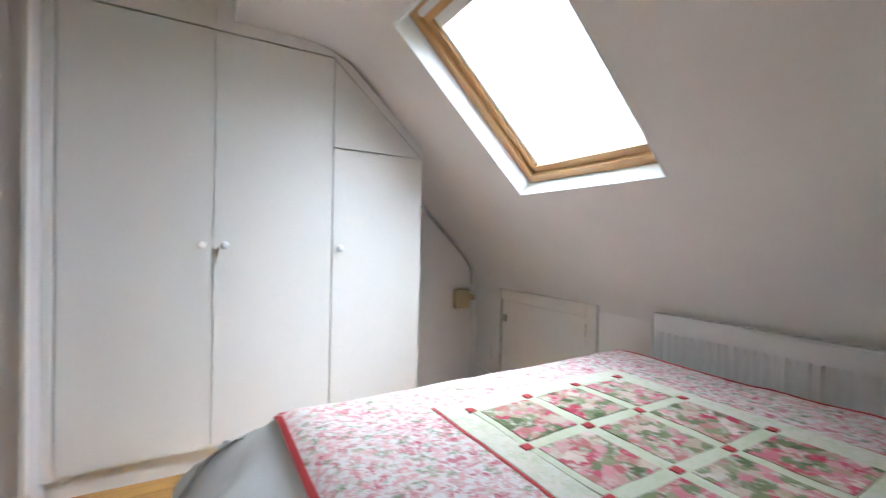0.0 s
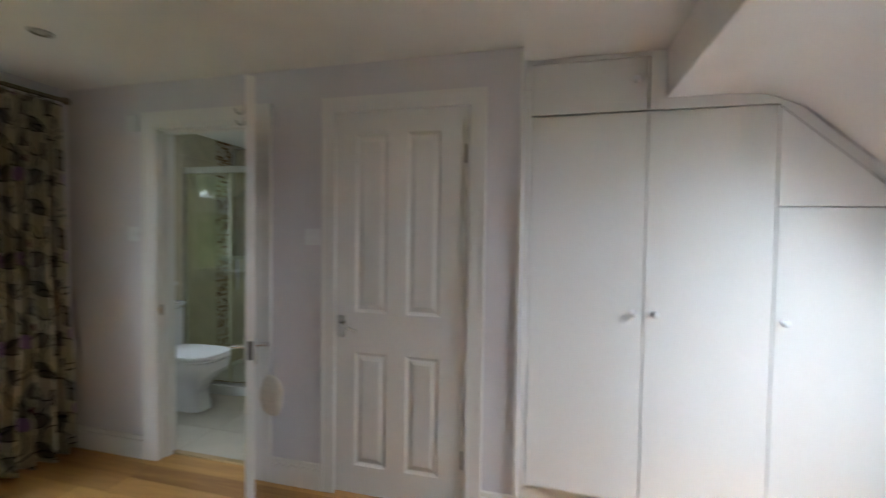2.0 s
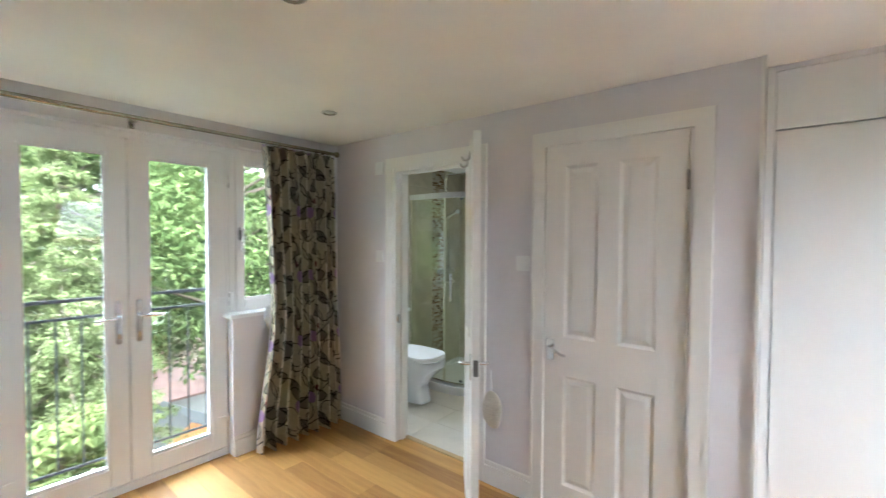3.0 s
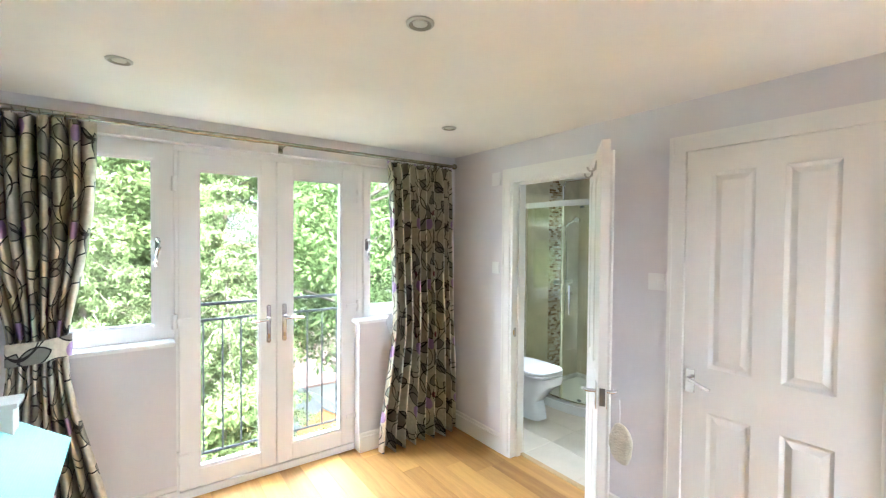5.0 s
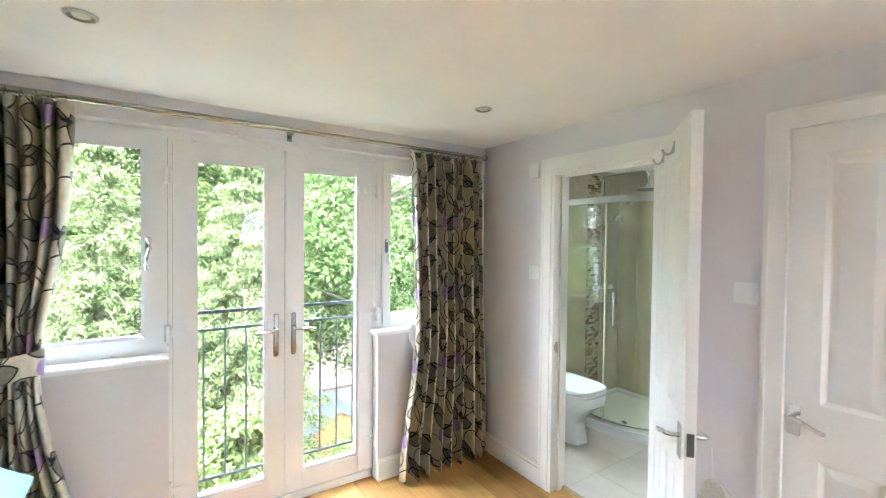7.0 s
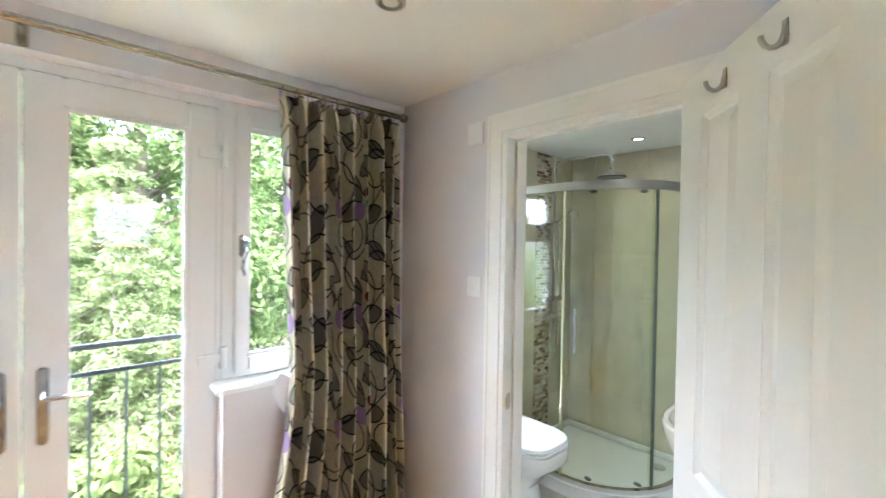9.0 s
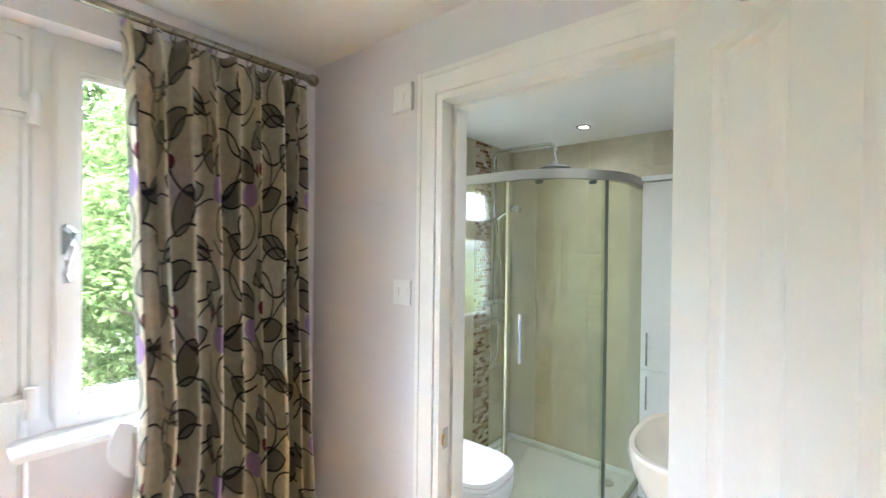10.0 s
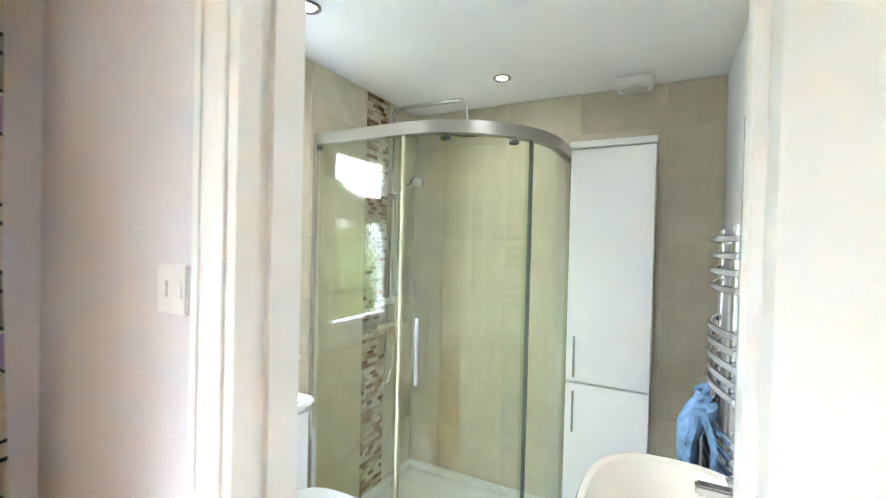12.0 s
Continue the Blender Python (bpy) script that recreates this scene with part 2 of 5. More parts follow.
M_DUVET = shade("white_cotton_bedding", (0.78, 0.79, 0.81), 0.95, vary=0.03, scale=5, fine=300, bump=0.2)
M_RED = shade("red_cotton_binding", (0.55, 0.07, 0.07), 0.9, vary=0.15, fine=90)
M_GREENC = floral("pale_green_sashing_cotton", (0.69, 0.71, 0.55), [(0.0, (0.62, 0.67, 0.46)), (1.0, (0.72, 0.72, 0.60))], 40)
M_CREAMC = floral("cream_sprigged_cotton", (0.77, 0.76, 0.66), [(0.0, (0.60, 0.66, 0.46)), (0.7, (0.74, 0.69, 0.58)), (1.0, (0.78, 0.75, 0.67))], 44, 0.5)
M_BORDER = floral("pink_rose_print_cotton", (0.78, 0.74, 0.72), [(0.0, (0.22, 0.26, 0.14)), (0.16, (0.42, 0.43, 0.30)), (0.3, (0.72, 0.34, 0.36)), (0.6, (0.74, 0.47, 0.47)), (0.78, (0.55, 0.11, 0.16)), (1.0, (0.72, 0.56, 0.55))], 44, 0.49)
M_PATCH = floral("rose_garden_print_cotton", (0.66, 0.62, 0.52), [(0.0, (0.10, 0.14, 0.05)), (0.25, (0.30, 0.33, 0.17)), (0.45, (0.72, 0.36, 0.38)), (0.65, (0.55, 0.05, 0.11)), (0.8, (0.52, 0.42, 0.28)), (1.0, (0.82, 0.66, 0.62))], 32, 0.58)
M_BASE = shade("divan_ticking", (0.6, 0.58, 0.55), 0.9)
M_CURTAIN = curtain_cloth()
M_LINING = shade("white_curtain_lining", (0.80, 0.80, 0.82), 0.9)
M_AQUA = shade("aqua_painted_wood", (0.26, 0.66, 0.66), 0.5, vary=0.04, fine=40)
M_TOYWHITE = shade("off_white_painted_wood", (0.74, 0.74, 0.70), 0.5)
M_BLACK = shade("black_painted_metal", (0.01, 0.0105, 0.011), 0.6)
M_BLUE = shade("blue_towelling", (0.25, 0.41, 0.65), 1.0, vary=0.3, scale=30, fine=220, bump=0.9, depth=0.01)
M_LAMPON = glow("lit_lamp_lens", (1.0, 0.93, 0.82), 0.6)
M_LAMPOFF = shade("unlit_lamp_glass", (0.72, 0.70, 0.62), 0.15)
M_MIRROR = shade("mirror_silver", (0.9, 0.9, 0.9), 0.02, 1.0, vary=0.0, bump=0.0)
M_MESH = shade("natural_bath_scrubber_fibre", (0.68, 0.63, 0.54), 1.0, vary=0.3, fine=150, bump=0.8, depth=0.006)
M_BARK = shade("tree_bark", (0.10, 0.075, 0.055), 0.95, vary=0.3, scale=12, bump=0.6, depth=0.02)
M_LEAF_A = leafy("spruce_foliage", (0.085, 0.105, 0.04), (0.15, 0.172, 0.076))
M_LEAF_B = leafy("oak_foliage", (0.04, 0.062, 0.02), (0.13, 0.165, 0.06))
M_LEAF_C = leafy("shrub_foliage", (0.055, 0.074, 0.024), (0.135, 0.158, 0.058))
M_GRASS = shade("lawn_grass", (0.045, 0.06, 0.02), 1.0, vary=0.3, fine=30)
M_SHEDWOOD = shade("orange_stained_timber", (0.30, 0.125, 0.035), 0.7, vary=0.2, stretch=(1, 10, 0.6))
M_FELT = shade("weathered_grey_roof_felt", (0.10, 0.103, 0.10), 0.95, vary=0.12)
M_RENDER = shade("cream_render", (0.30, 0.29, 0.275), 0.9, vary=0.08)
M_CLAY = shade("faded_clay_roof_tile", (0.20, 0.125, 0.105), 0.9, vary=0.2, fine=25)


# ---- building helpers ----
BASE = {}


def thing(name, at, label, category, group="", kind="", turn=0):
    ob = new(name)
    ob.empty_display_size = 0.1
    m = pose(*at, 0, 0, turn)
    ob.matrix_basis = m
    BASE[ob] = m
    return tagged(ob, label, category, group, kind)


def mesh_of(name, bm, material, smooth=False):
    bmesh.ops.recalc_face_normals(bm, faces=bm.faces)
    me = bpy.data.meshes.new(name)
    bm.to_mesh(me)
    bm.free()
    for mt in material if isinstance(material, (list, tuple)) else [material]:
        me.materials.append(mt)
    if smooth:
        for f in me.polygons:
            f.use_smooth = True
        me.set_sharp_from_angle(angle=radians(40))
    return me


def part(name, bm, material, parent, label="", smooth=False, local=False):
    """One mesh under a thing or a part; bm is in world coordinates unless local."""
    m = BASE[parent]
    if not local:
        bm.transform(m.inverted())
    ob = new(name, mesh_of(name, bm, material, smooth))
    ob.parent = parent
    BASE[ob] = m
    return tagged(ob, label) if label else ob


def solid(name, bm, material, label="", category="", kind="", smooth=False):
    """One top-level mesh in world coordinates."""
    ob = new(name, mesh_of(name, bm, material, smooth))
    BASE[ob] = Matrix.Identity(4)
    return tagged(ob, label, category, "", kind)


def box(bm, x0, x1, y0, y1, z0, z1, bevel=0.0):
    v = bmesh.ops.create_cube(bm, size=1)["verts"]
    bmesh.ops.transform(bm, verts=v, matrix=Matrix.LocRotScale(((x0 + x1) / 2, (y0 + y1) / 2, (z0 + z1) / 2), None, (abs(x1 - x0), abs(y1 - y0), abs(z1 - z0))))
    if bevel:
        edges = list({e for a in v for e in a.link_edges})
        bmesh.ops.bevel(bm, geom=edges, offset=bevel, segments=2, affect="EDGES", clamp_overlap=True)
    return bm


def B(*a, bevel=0.0):
    return box(bmesh.new(), *a, bevel=bevel)


def boxes(*rows, bevel=0.0):
    bm = bmesh.new()
    for r in rows:
        box(bm, *r, bevel=bevel)
    return bm


def rod(bm, a, b, r, r2=None, seg=12, caps=True):
    a, b = Vector(a), Vector(b)
    d = b - a
    m = Matrix.Translation((a + b) / 2) @ d.to_track_quat("Z", "Y").to_matrix().to_4x4()
    bmesh.ops.create_cone(bm, cap_ends=caps, segments=seg, radius1=r, radius2=r if r2 is None else r2, depth=d.length, matrix=m)
    return bm


def ball(bm, c, r, sx=1, sy=1, sz=1, seg=16):
    bmesh.ops.create_uvsphere(bm, u_segments=seg, v_segments=seg // 2 + 2, radius=r, matrix=Matrix.LocRotScale(c, None, (sx, sy, sz)))
    return bm


def tube(bm, pts, r, seg=8):
    """A bent pipe through points."""
    pts = [Vector(p) for p in pts]
    rings = []
    for k, p in enumerate(pts):
        d = (pts[min(k + 1, len(pts) - 1)] - pts[max(k - 1, 0)]).normalized()
        q = d.to_track_quat("Z", "Y")
        rings.append([bm.verts.new(p + q @ Vector((r * math.cos(a), r * math.sin(a), 0))) for a in (2 * math.pi * j / seg for j in range(seg))])
    for a, b in zip(rings, rings[1:]):
        for j in range(seg):
            bm.faces.new((a[j], a[(j + 1) % seg], b[(j + 1) % seg], b[j]))
    bm.faces.new(rings[0][::-1])
    bm.faces.new(rings[-1])
    return bm


def arc(c, r, a0, a1, n, plane="xz"):
    out = []
    for k in range(n + 1):
        a = radians(a0 + (a1 - a0) * k / n)
        u, v = r * math.cos(a), r * math.sin(a)
        out.append({"xz": (c[0] + u, c[1], c[2] + v), "yz": (c[0], c[1] + u, c[2] + v), "xy": (c[0] + u, c[1] + v, c[2])}[plane])
    return out


def prism(bm, outline, axis, a, b):
    """Extrude a closed outline of pairs along an axis from a to b."""
    def at(p, t):
        return {"x": (t, p[0], p[1]), "y": (p[0], t, p[1]), "z": (p[0], p[1], t)}[axis]
    lo, hi = [bm.verts.new(at(p, a)) for p in outline], [bm.verts.new(at(p, b)) for p in outline]
    n = len(outline)
    for k in range(n):
        bm.faces.new((lo[k], lo[(k + 1) % n], hi[(k + 1) % n], hi[k]))
    bm.faces.new(lo[::-1])
    bm.faces.new(hi)
    return bm


def loft(bm, rings, close=True):
    """Skin over rings of equal length, capped at both ends."""
    vs = [[bm.verts.new(p) for p in r] for r in rings]
    n = len(vs[0])
    for a, b in zip(vs, vs[1:]):
        for k in range(n):
            bm.faces.new((a[k], a[(k + 1) % n], b[(k + 1) % n], b[k]))
    if close:
        bm.faces.new(vs[0][::-1])
        bm.faces.new(vs[-1])
    return bm


def sheet(fn, nu, nv, thick):
    """A cloth over a grid: fn(u, v) gives a point; thick is its thickness along the normal."""
    pts = [[Vector(fn(i / nu, j / nv)) for j in range(nv + 1)] for i in range(nu + 1)]
    bm = bmesh.new()
    nrm = [[None] * (nv + 1) for _ in range(nu + 1)]
    for i in range(nu + 1):
        for j in range(nv + 1):
            a = pts[min(i + 1, nu)][j] - pts[max(i - 1, 0)][j]
            b = pts[i][min(j + 1, nv)] - pts[i][max(j - 1, 0)]
            nrm[i][j] = a.cross(b).normalized()
    top = [[bm.verts.new(pts[i][j]) for j in range(nv + 1)] for i in range(nu + 1)]
    low = [[bm.verts.new(pts[i][j] - nrm[i][j] * thick) for j in range(nv + 1)] for i in range(nu + 1)]
    for i in range(nu):
        for j in range(nv):
            bm.faces.new((top[i][j], top[i + 1][j], top[i + 1][j + 1], top[i][j + 1]))
            bm.faces.new((low[i][j], low[i][j + 1], low[i + 1][j + 1], low[i + 1][j]))
    rim = [(i, 0) for i in range(nu)] + [(nu, j) for j in range(nv)] + [(i, nv) for i in range(nu, 0, -1)] + [(0, j) for j in range(nv, 0, -1)]
    for (a, b), (c, d) in zip(rim, rim[1:] + rim[:1]):
        bm.faces.new((top[a][b], low[a][b], low[c][d], top[c][d]))
    return bm


def smooth_step(a, b, t):
    t = min(1, max(0, (t - a) / (b - a)))
    return t * t * (3 - 2 * t)


# ---- the building ----
SOUTH, KNEE, NORTH = -2.86, 3.40, 0.72
WALL_X = -1.78


def slope_z(x):
    return 2.0 - 0.93 * (x - 2.17)


wall_window = solid("wall_window", boxes(
    (-2.06, WALL_X, SOUTH, -2.60, 0, 2.24), (-2.06, WALL_X, -2.60, -1.985, 0, 0.955), (-2.06, WALL_X, -2.60, -0.40, 2.10, 2.24),
    (-2.06, WALL_X, -0.855, -0.40, 0, 0.955), (-2.06, WALL_X, -0.40, 0.0, 0, 2.24)), M_LILAC, "lilac painted wall round the balcony doors", "wall", "structure")
wall_doors = solid("wall_doors", boxes(
    (-2.06, -1.105, 0, 0.12, 0, 2.24), (-1.105, -0.387, 0, 0.12, 2.0, 2.24), (-0.387, 0.045, 0, 0.12, 0, 2.24),
    (0.045, 0.772, 0, 0.12, 2.012, 2.24), (0.772, 1.025, 0, 0.12, 0, 2.24), (0.93, 1.025, 0.12, NORTH, 0, 2.24)), M_LILAC, "lilac painted wall with two doorways", "wall", "structure")
wall_south = solid("wall_south", B(-2.06, 3.5, SOUTH - 0.12, SOUTH, 0, 2.34), M_LILAC, "plain lilac painted wall", "wall", "structure")
wall_knee = solid("wall_knee", B(KNEE, KNEE + 0.12, SOUTH, NORTH, 0, 0.9), M_SLOPE, "low warm white wall under the roof slope", "wall", "structure")
wall_north = solid("wall_north", B(1.025, KNEE + 0.12, NORTH, NORTH + 0.1, 0, 2.34), M_SLOPE, "warm white wall in the eaves", "wall", "structure")
ceiling = solid("ceiling", boxes((-2.06, 1.668, SOUTH, 0.12, 2.24, 2.36), (0.93, 1.668, 0.12, NORTH, 2.24, 2.36)), M_CREAM, "flat warm white bedroom ceiling", "ceiling", "structure")

# the lower ceiling and the roof slope, with the hole for the roof window
TOP = [(1.668, 2.02), (1.93, 2.02), (2.05, 2.012), (2.14, 1.985), (2.225, slope_z(2.225))]
FOOT = [(3.20, slope_z(3.20)), (3.28, 0.962), (3.345, 0.88), (3.385, 0.79), (3.40, 0.70)]
NX, NZ = 0.681, 0.732
W_TOP, W_LOW, W_Y0, W_Y1 = 2.23, 2.93, -1.10, -0.335


def roof_run(line, out=0.17):
    off = []
    for k, (x, z) in enumerate(line):
        off.append((x, 2.36) if z > 2.015 else (x + NX * out, z + NZ * out))
    return line + off[::-1]


roof = bmesh.new()
prism(roof, roof_run(TOP + FOOT), "y", SOUTH, W_Y0)
prism(roof, roof_run(TOP), "y", W_Y0, W_Y1)
prism(roof, roof_run([(W_LOW, slope_z(W_LOW))] + FOOT), "y", W_Y0, W_Y1)
prism(roof, roof_run(TOP + FOOT), "y", W_Y1, NORTH)
solid("ceiling_slope", roof, M_SLOPE, "sloping warm white plaster ceiling under the roof", "ceiling", "structure", smooth=True)

floor = solid("floor", B(-2.06, KNEE, SOUTH, 0.10, -0.12, -0.014), M_JOINT, "honey oak board floor", "floor", "structure")
solid("floor_eaves", B(1.025, KNEE, 0.10, NORTH, -0.12, -0.014), M_JOINT, "oak board floor in the eaves", "floor", "structure")

# bathroom shell
BL, BB, BR, BC = -1.92, 1.87, -0.27, 2.245
wall_bath_window = solid("wall_bath_window", boxes(
    (-2.06, BL - 0.004, 0.12, 0.30, 0, BC), (-2.06, BL - 0.004, 0.30, 0.90, 0, 0.95), (-2.06, BL - 0.004, 0.30, 0.90, 1.98, BC), (-2.06, BL - 0.004, 0.90, BB + 0.1, 0, BC)), M_GROUT, "tiled bathroom wall with a window", "wall", "structure")
wall_bath_back = solid("wall_bath_back", B(BL - 0.004, BR + 0.1, BB + 0.004, BB + 0.1, 0, BC), M_GROUT, "beige tiled bathroom wall", "wall", "structure")
wall_bath_side = solid("wall_bath_side", B(BR, BR + 0.1, 0.12, BB + 0.004, 0, BC), M_WHITE, "white painted bathroom wall", "wall", "structure")
solid("wall_bath_front", boxes((BL, -1.105, 0.12, 0.126, 0, BC), (-0.387, BR, 0.12, 0.126, 0, BC), (-1.105, -0.387, 0.12, 0.126, 2.0, BC)), M_WHITE, "white painted wall inside the bathroom", "wall", "structure")
solid("ceiling_bath", B(-2.06, BR + 0.1, 0.12, BB + 0.1, BC, 2.36), M_WHITE, "white bathroom ceiling", "ceiling", "structure")
floor_bath = solid("floor_bath", B(-2.06, BR, 0.10, BB, -0.12, -0.008), M_GROUT, "cream tiled bathroom floor", "floor", "structure")
solid("threshold", B(-1.105, -0.387, 0.085, 0.125, -0.01, 0.008, bevel=0.003), M_BRASS, "worn metal threshold strip", "threshold", "structure")


def skirting(name, x0, x1, y0, y1, h=0.14):
    """A skirting board with a stepped, rounded top."""
    bm = boxes((x0, x1, y0, y1, 0, h - 0.03))
    t = 0.006
    dx, dy = (t, 0) if x1 - x0 < y1 - y0 else (0, t)
    low_x, low_y = (x0 if x0 < -1.5 else x0 + dx), y0 + dy
    box(bm, low_x, x1 - (dx if x0 < -1.5 else 0), low_y, y1, h - 0.03, h, bevel=0.004)
    return solid(name, bm, M_GLOSS, "white gloss skirting board", "skirting", "structure")


skirting("baseboard", -1.78, -1.185, -0.018, 0.0)
skirting("baseboard", -0.307, 0.0, -0.018, 0.0)
skirting("baseboard", 0.861, 1.043, -0.018, 0.0)
skirting("baseboard", WALL_X, WALL_X + 0.018, -0.855, -0.018)
skirting("baseboard", WALL_X, WALL_X + 0.018, SOUTH, -1.985)
skirting("baseboard", KNEE - 0.018, KNEE, SOUTH, NORTH)


def architrave(name, x0, x1, top, w=0.078):
    """A moulded door casing with mitred look: flat board, raised outer bead."""
    bm = bmesh.new()
    for a, b, c, d in ((x0, x0 + w, 0, top), (x1 - w, x1, 0, top), (x0 + w, x1 - w, top - w, top)):
        box(bm, a, b, -0.016, 0.0, c, d)
    for a, b, c, d in ((x0, x0 + 0.02, 0, top), (x1 - 0.02, x1, 0, top), (x0 + 0.02, x1 - 0.02, top - 0.02, top)):
        box(bm, a, b, -0.019, -0.015, c, d, bevel=0.0018)
    for a, b, c, d in ((x0 + w - 0.014, x0 + w, 0, top - w + 0.014), (x1 - w, x1 - w + 0.014, 0, top - w + 0.014), (x0 + w, x1 - w, top - w, top - w + 0.014)):
        box(bm, a, b, -0.018, -0.015, c, d, bevel=0.0014)
    return solid(name, bm, M_GLOSS, "white gloss moulded door casing", "door casing", "structure")


architrave("trim_bathroom_door", -1.185, -0.307, 2.065)
architrave("trim_closet_door", 0.0, 0.861, 2.07)
solid("trim_bathroom_lining", boxes((-1.107, -1.085, -0.012, 0.12, 0, 1.987), (-0.425, -0.385, -0.012, 0.12, 0, 1.987), (-1.085, -0.425, -0.012, 0.12, 1.965, 1.987),
      (-1.085, -1.073, 0.045, 0.085, 0, 1.965), (-0.437, -0.425, 0.045, 0.085, 0, 1.965), (-1.073, -0.437, 0.045, 0.085, 1.953, 1.965)), M_GLOSS, "white gloss door lining with stops", "door frame", "structure")
solid("trim_closet_lining", boxes((0.04, 0.056, 0.002, 0.12, 0, 2.012), (0.764, 0.78, 0.002, 0.12, 0, 2.012), (0.056, 0.764, 0.002, 0.12, 2.002, 2.012)), M_GLOSS, "white gloss door lining", "door frame", "structure")
latch = thing("strike_plate", (-1.085, 0.03, 0.905), "small dark metal strike plate on the door lining", "strike plate")
part("plate", B(-1.0865, -1.083, 0.012, 0.036, 0.87, 0.935, bevel=0.001), M_STEEL, latch)
part("lip", B(-1.084, -1.078, 0.004, 0.014, 0.885, 0.92, bevel=0.001), M_BRASS, latch)


def door_leaf(name, m, width, height, label, lever_at, pin):
    """A four-panel door, hinged at its own origin, along +x; panels on both faces."""
    ob = new(name)
    ob.matrix_basis = m
    BASE[ob] = m
    tagged(ob, label, "door", "", "")
    t = 0.035
    s, mid = 0.125, 0.105
    pw = (width - 2 * s - mid) / 2
    z = [0.155, 0.755, 0.965, height - 0.115]
    bm = boxes((0, s, -t, 0, 0.006, height), (width - s, width, -t, 0, 0.006, height), (s + pw, s + pw + mid, -t, 0, z[0], z[1]), (s + pw, s + pw + mid, -t, 0, z[2], z[3]))
    for a, b in ((0.006, z[0]), (z[1], z[2]), (z[3], height)):
        box(bm, s, width - s, -t, 0, a, b)
    part("leaf_frame", bm, M_GLOSS, ob, local=True)
    for x0 in (s, s + pw + mid):
        for z0, z1 in ((z[0], z[1]), (z[2], z[3])):
            pb = bmesh.new()
            for sgn in (1, -1):
                d = -t / 2
                half = t / 2
                def ring(inset, depth):
                    return [(x0 + inset, d + sgn * depth, z0 + inset), (x0 + pw - inset, d + sgn * depth, z0 + inset), (x0 + pw - inset, d + sgn * depth, z1 - inset), (x0 + inset, d + sgn * depth, z1 - inset)]
                rs = [ring(0.0, half - 0.001), ring(0.009, half - 0.007), ring(0.016, half - 0.010), ring(0.022, half - 0.009), ring(0.042, half - 0.0025)]
                vs = [[pb.verts.new(p) for p in r] for r in rs]
                for a, b in zip(vs, vs[1:]):
                    for k in range(4):
                        pb.faces.new((a[k], a[(k + 1) % 4], b[(k + 1) % 4], b[k]))
                pb.faces.new(vs[-1])
            part("panel", pb, M_GLOSS, ob, local=True)
    for side, face in ((-1, -t), (1, 0.0)):
        hb = B(lever_at - 0.021, lever_at + 0.021, min(face, face + side * 0.006), max(face, face + side * 0.006), 0.83, 0.945, bevel=0.002)
        plate = part("handle_plate", hb, M_CHROME, ob, "square chrome back plate", local=True)
        y0 = face + side * 0.006
        inward = -1 if lever_at > width / 2 else 1
        lv = bmesh.new()
        tube(lv, [(lever_at, y0, 0.905), (lever_at, y0 + side * 0.028, 0.905), (lever_at + inward * 0.008, y0 + side * 0.04, 0.905), (lever_at + inward * 0.04, y0 + side * 0.042, 0.898), (lever_at + inward * 0.085, y0 + side * 0.044, 0.880), (lever_at + inward * 0.105, y0 + side * 0.046, 0.878)], 0.0075, 10)
        part("lever", lv, M_CHROME, plate, "curved chrome lever", smooth=True, local=True)
    edge = width + 0.0015 if lever_at > width / 2 else -0.0015
    part("latch_plate", B(edge - 0.002, edge + 0.002, -t / 2 - 0.011, -t / 2 + 0.011, 0.86, 0.935), M_DARKST, ob, "dark steel latch plate", local=True)
    hx = 0.0 if lever_at > width / 2 else width
    for hz in (0.22, 1.72):
        hb = bmesh.new()
        rod(hb, (hx, pin, hz), (hx, pin, hz + 0.09), 0.006)
        part("hinge", hb, M_DARKST, ob, "steel butt hinge", smooth=True, local=True)
    return ob


# the closet door, shut: its face lies 10 mm behind the wall's
door_leaf("door_closet", pose(0.058, 0.045, 0.0), 0.704, 1.998, "closed white four-panel door with a chrome lever", 0.05, -0.039)
# the bathroom door, swung wide into the bedroom
bath_door = door_leaf("door_bathroom", pose(-0.406, -0.028, 0.004, 0, 0, -51.0), 0.695, 1.978, "open white four-panel door with chrome lever and hooks", 0.64, 0.004)
for hx in (0.238, 0.447):
    hk = bmesh.new()
    hy = -0.035
    box(hk, hx - 0.008, hx + 0.008, hy - 0.004, hy, 1.89, 1.935, bevel=0.0015)
    tube(hk, [(hx, hy, 1.925)] + [(hx, hy - 0.005 - 0.018 * (1 - math.cos(a)), 1.908 - 0.022 * math.sin(a)) for a in (0.2, 0.7, 1.2, 1.7, 2.2, 2.7, 3.1)], 0.005, 8)
    part("coat_hook", hk, M_STEEL, bath_door, "brushed steel coat hook", smooth=True, local=True)

# ---- balcony doors and side windows ----
FX0, FX1 = -1.935, -1.862


def framed(bm, y0, y1, z0, z1, w, x0, x1, bevel=0.004, wb=None):
    wb = w if wb is None else wb
    box(bm, x0, x1, y0, y0 + w, z0, z1, bevel)
    box(bm, x0, x1, y1 - w, y1, z0, z1, bevel)
    box(bm, x0, x1, y0 + w, y1 - w, z1 - w, z1, bevel)
    box(bm, x0, x1, y0 + w, y1 - w, z0, z0 + wb, bevel)
    return bm


def pane(name, parent, y0, y1, z0, z1, x):
    p = part(name, B(x - 0.004, x, y0, y1, z0, z1), M_GLASS, parent, "clear glass pane")
    p.visible_shadow = False
    return p


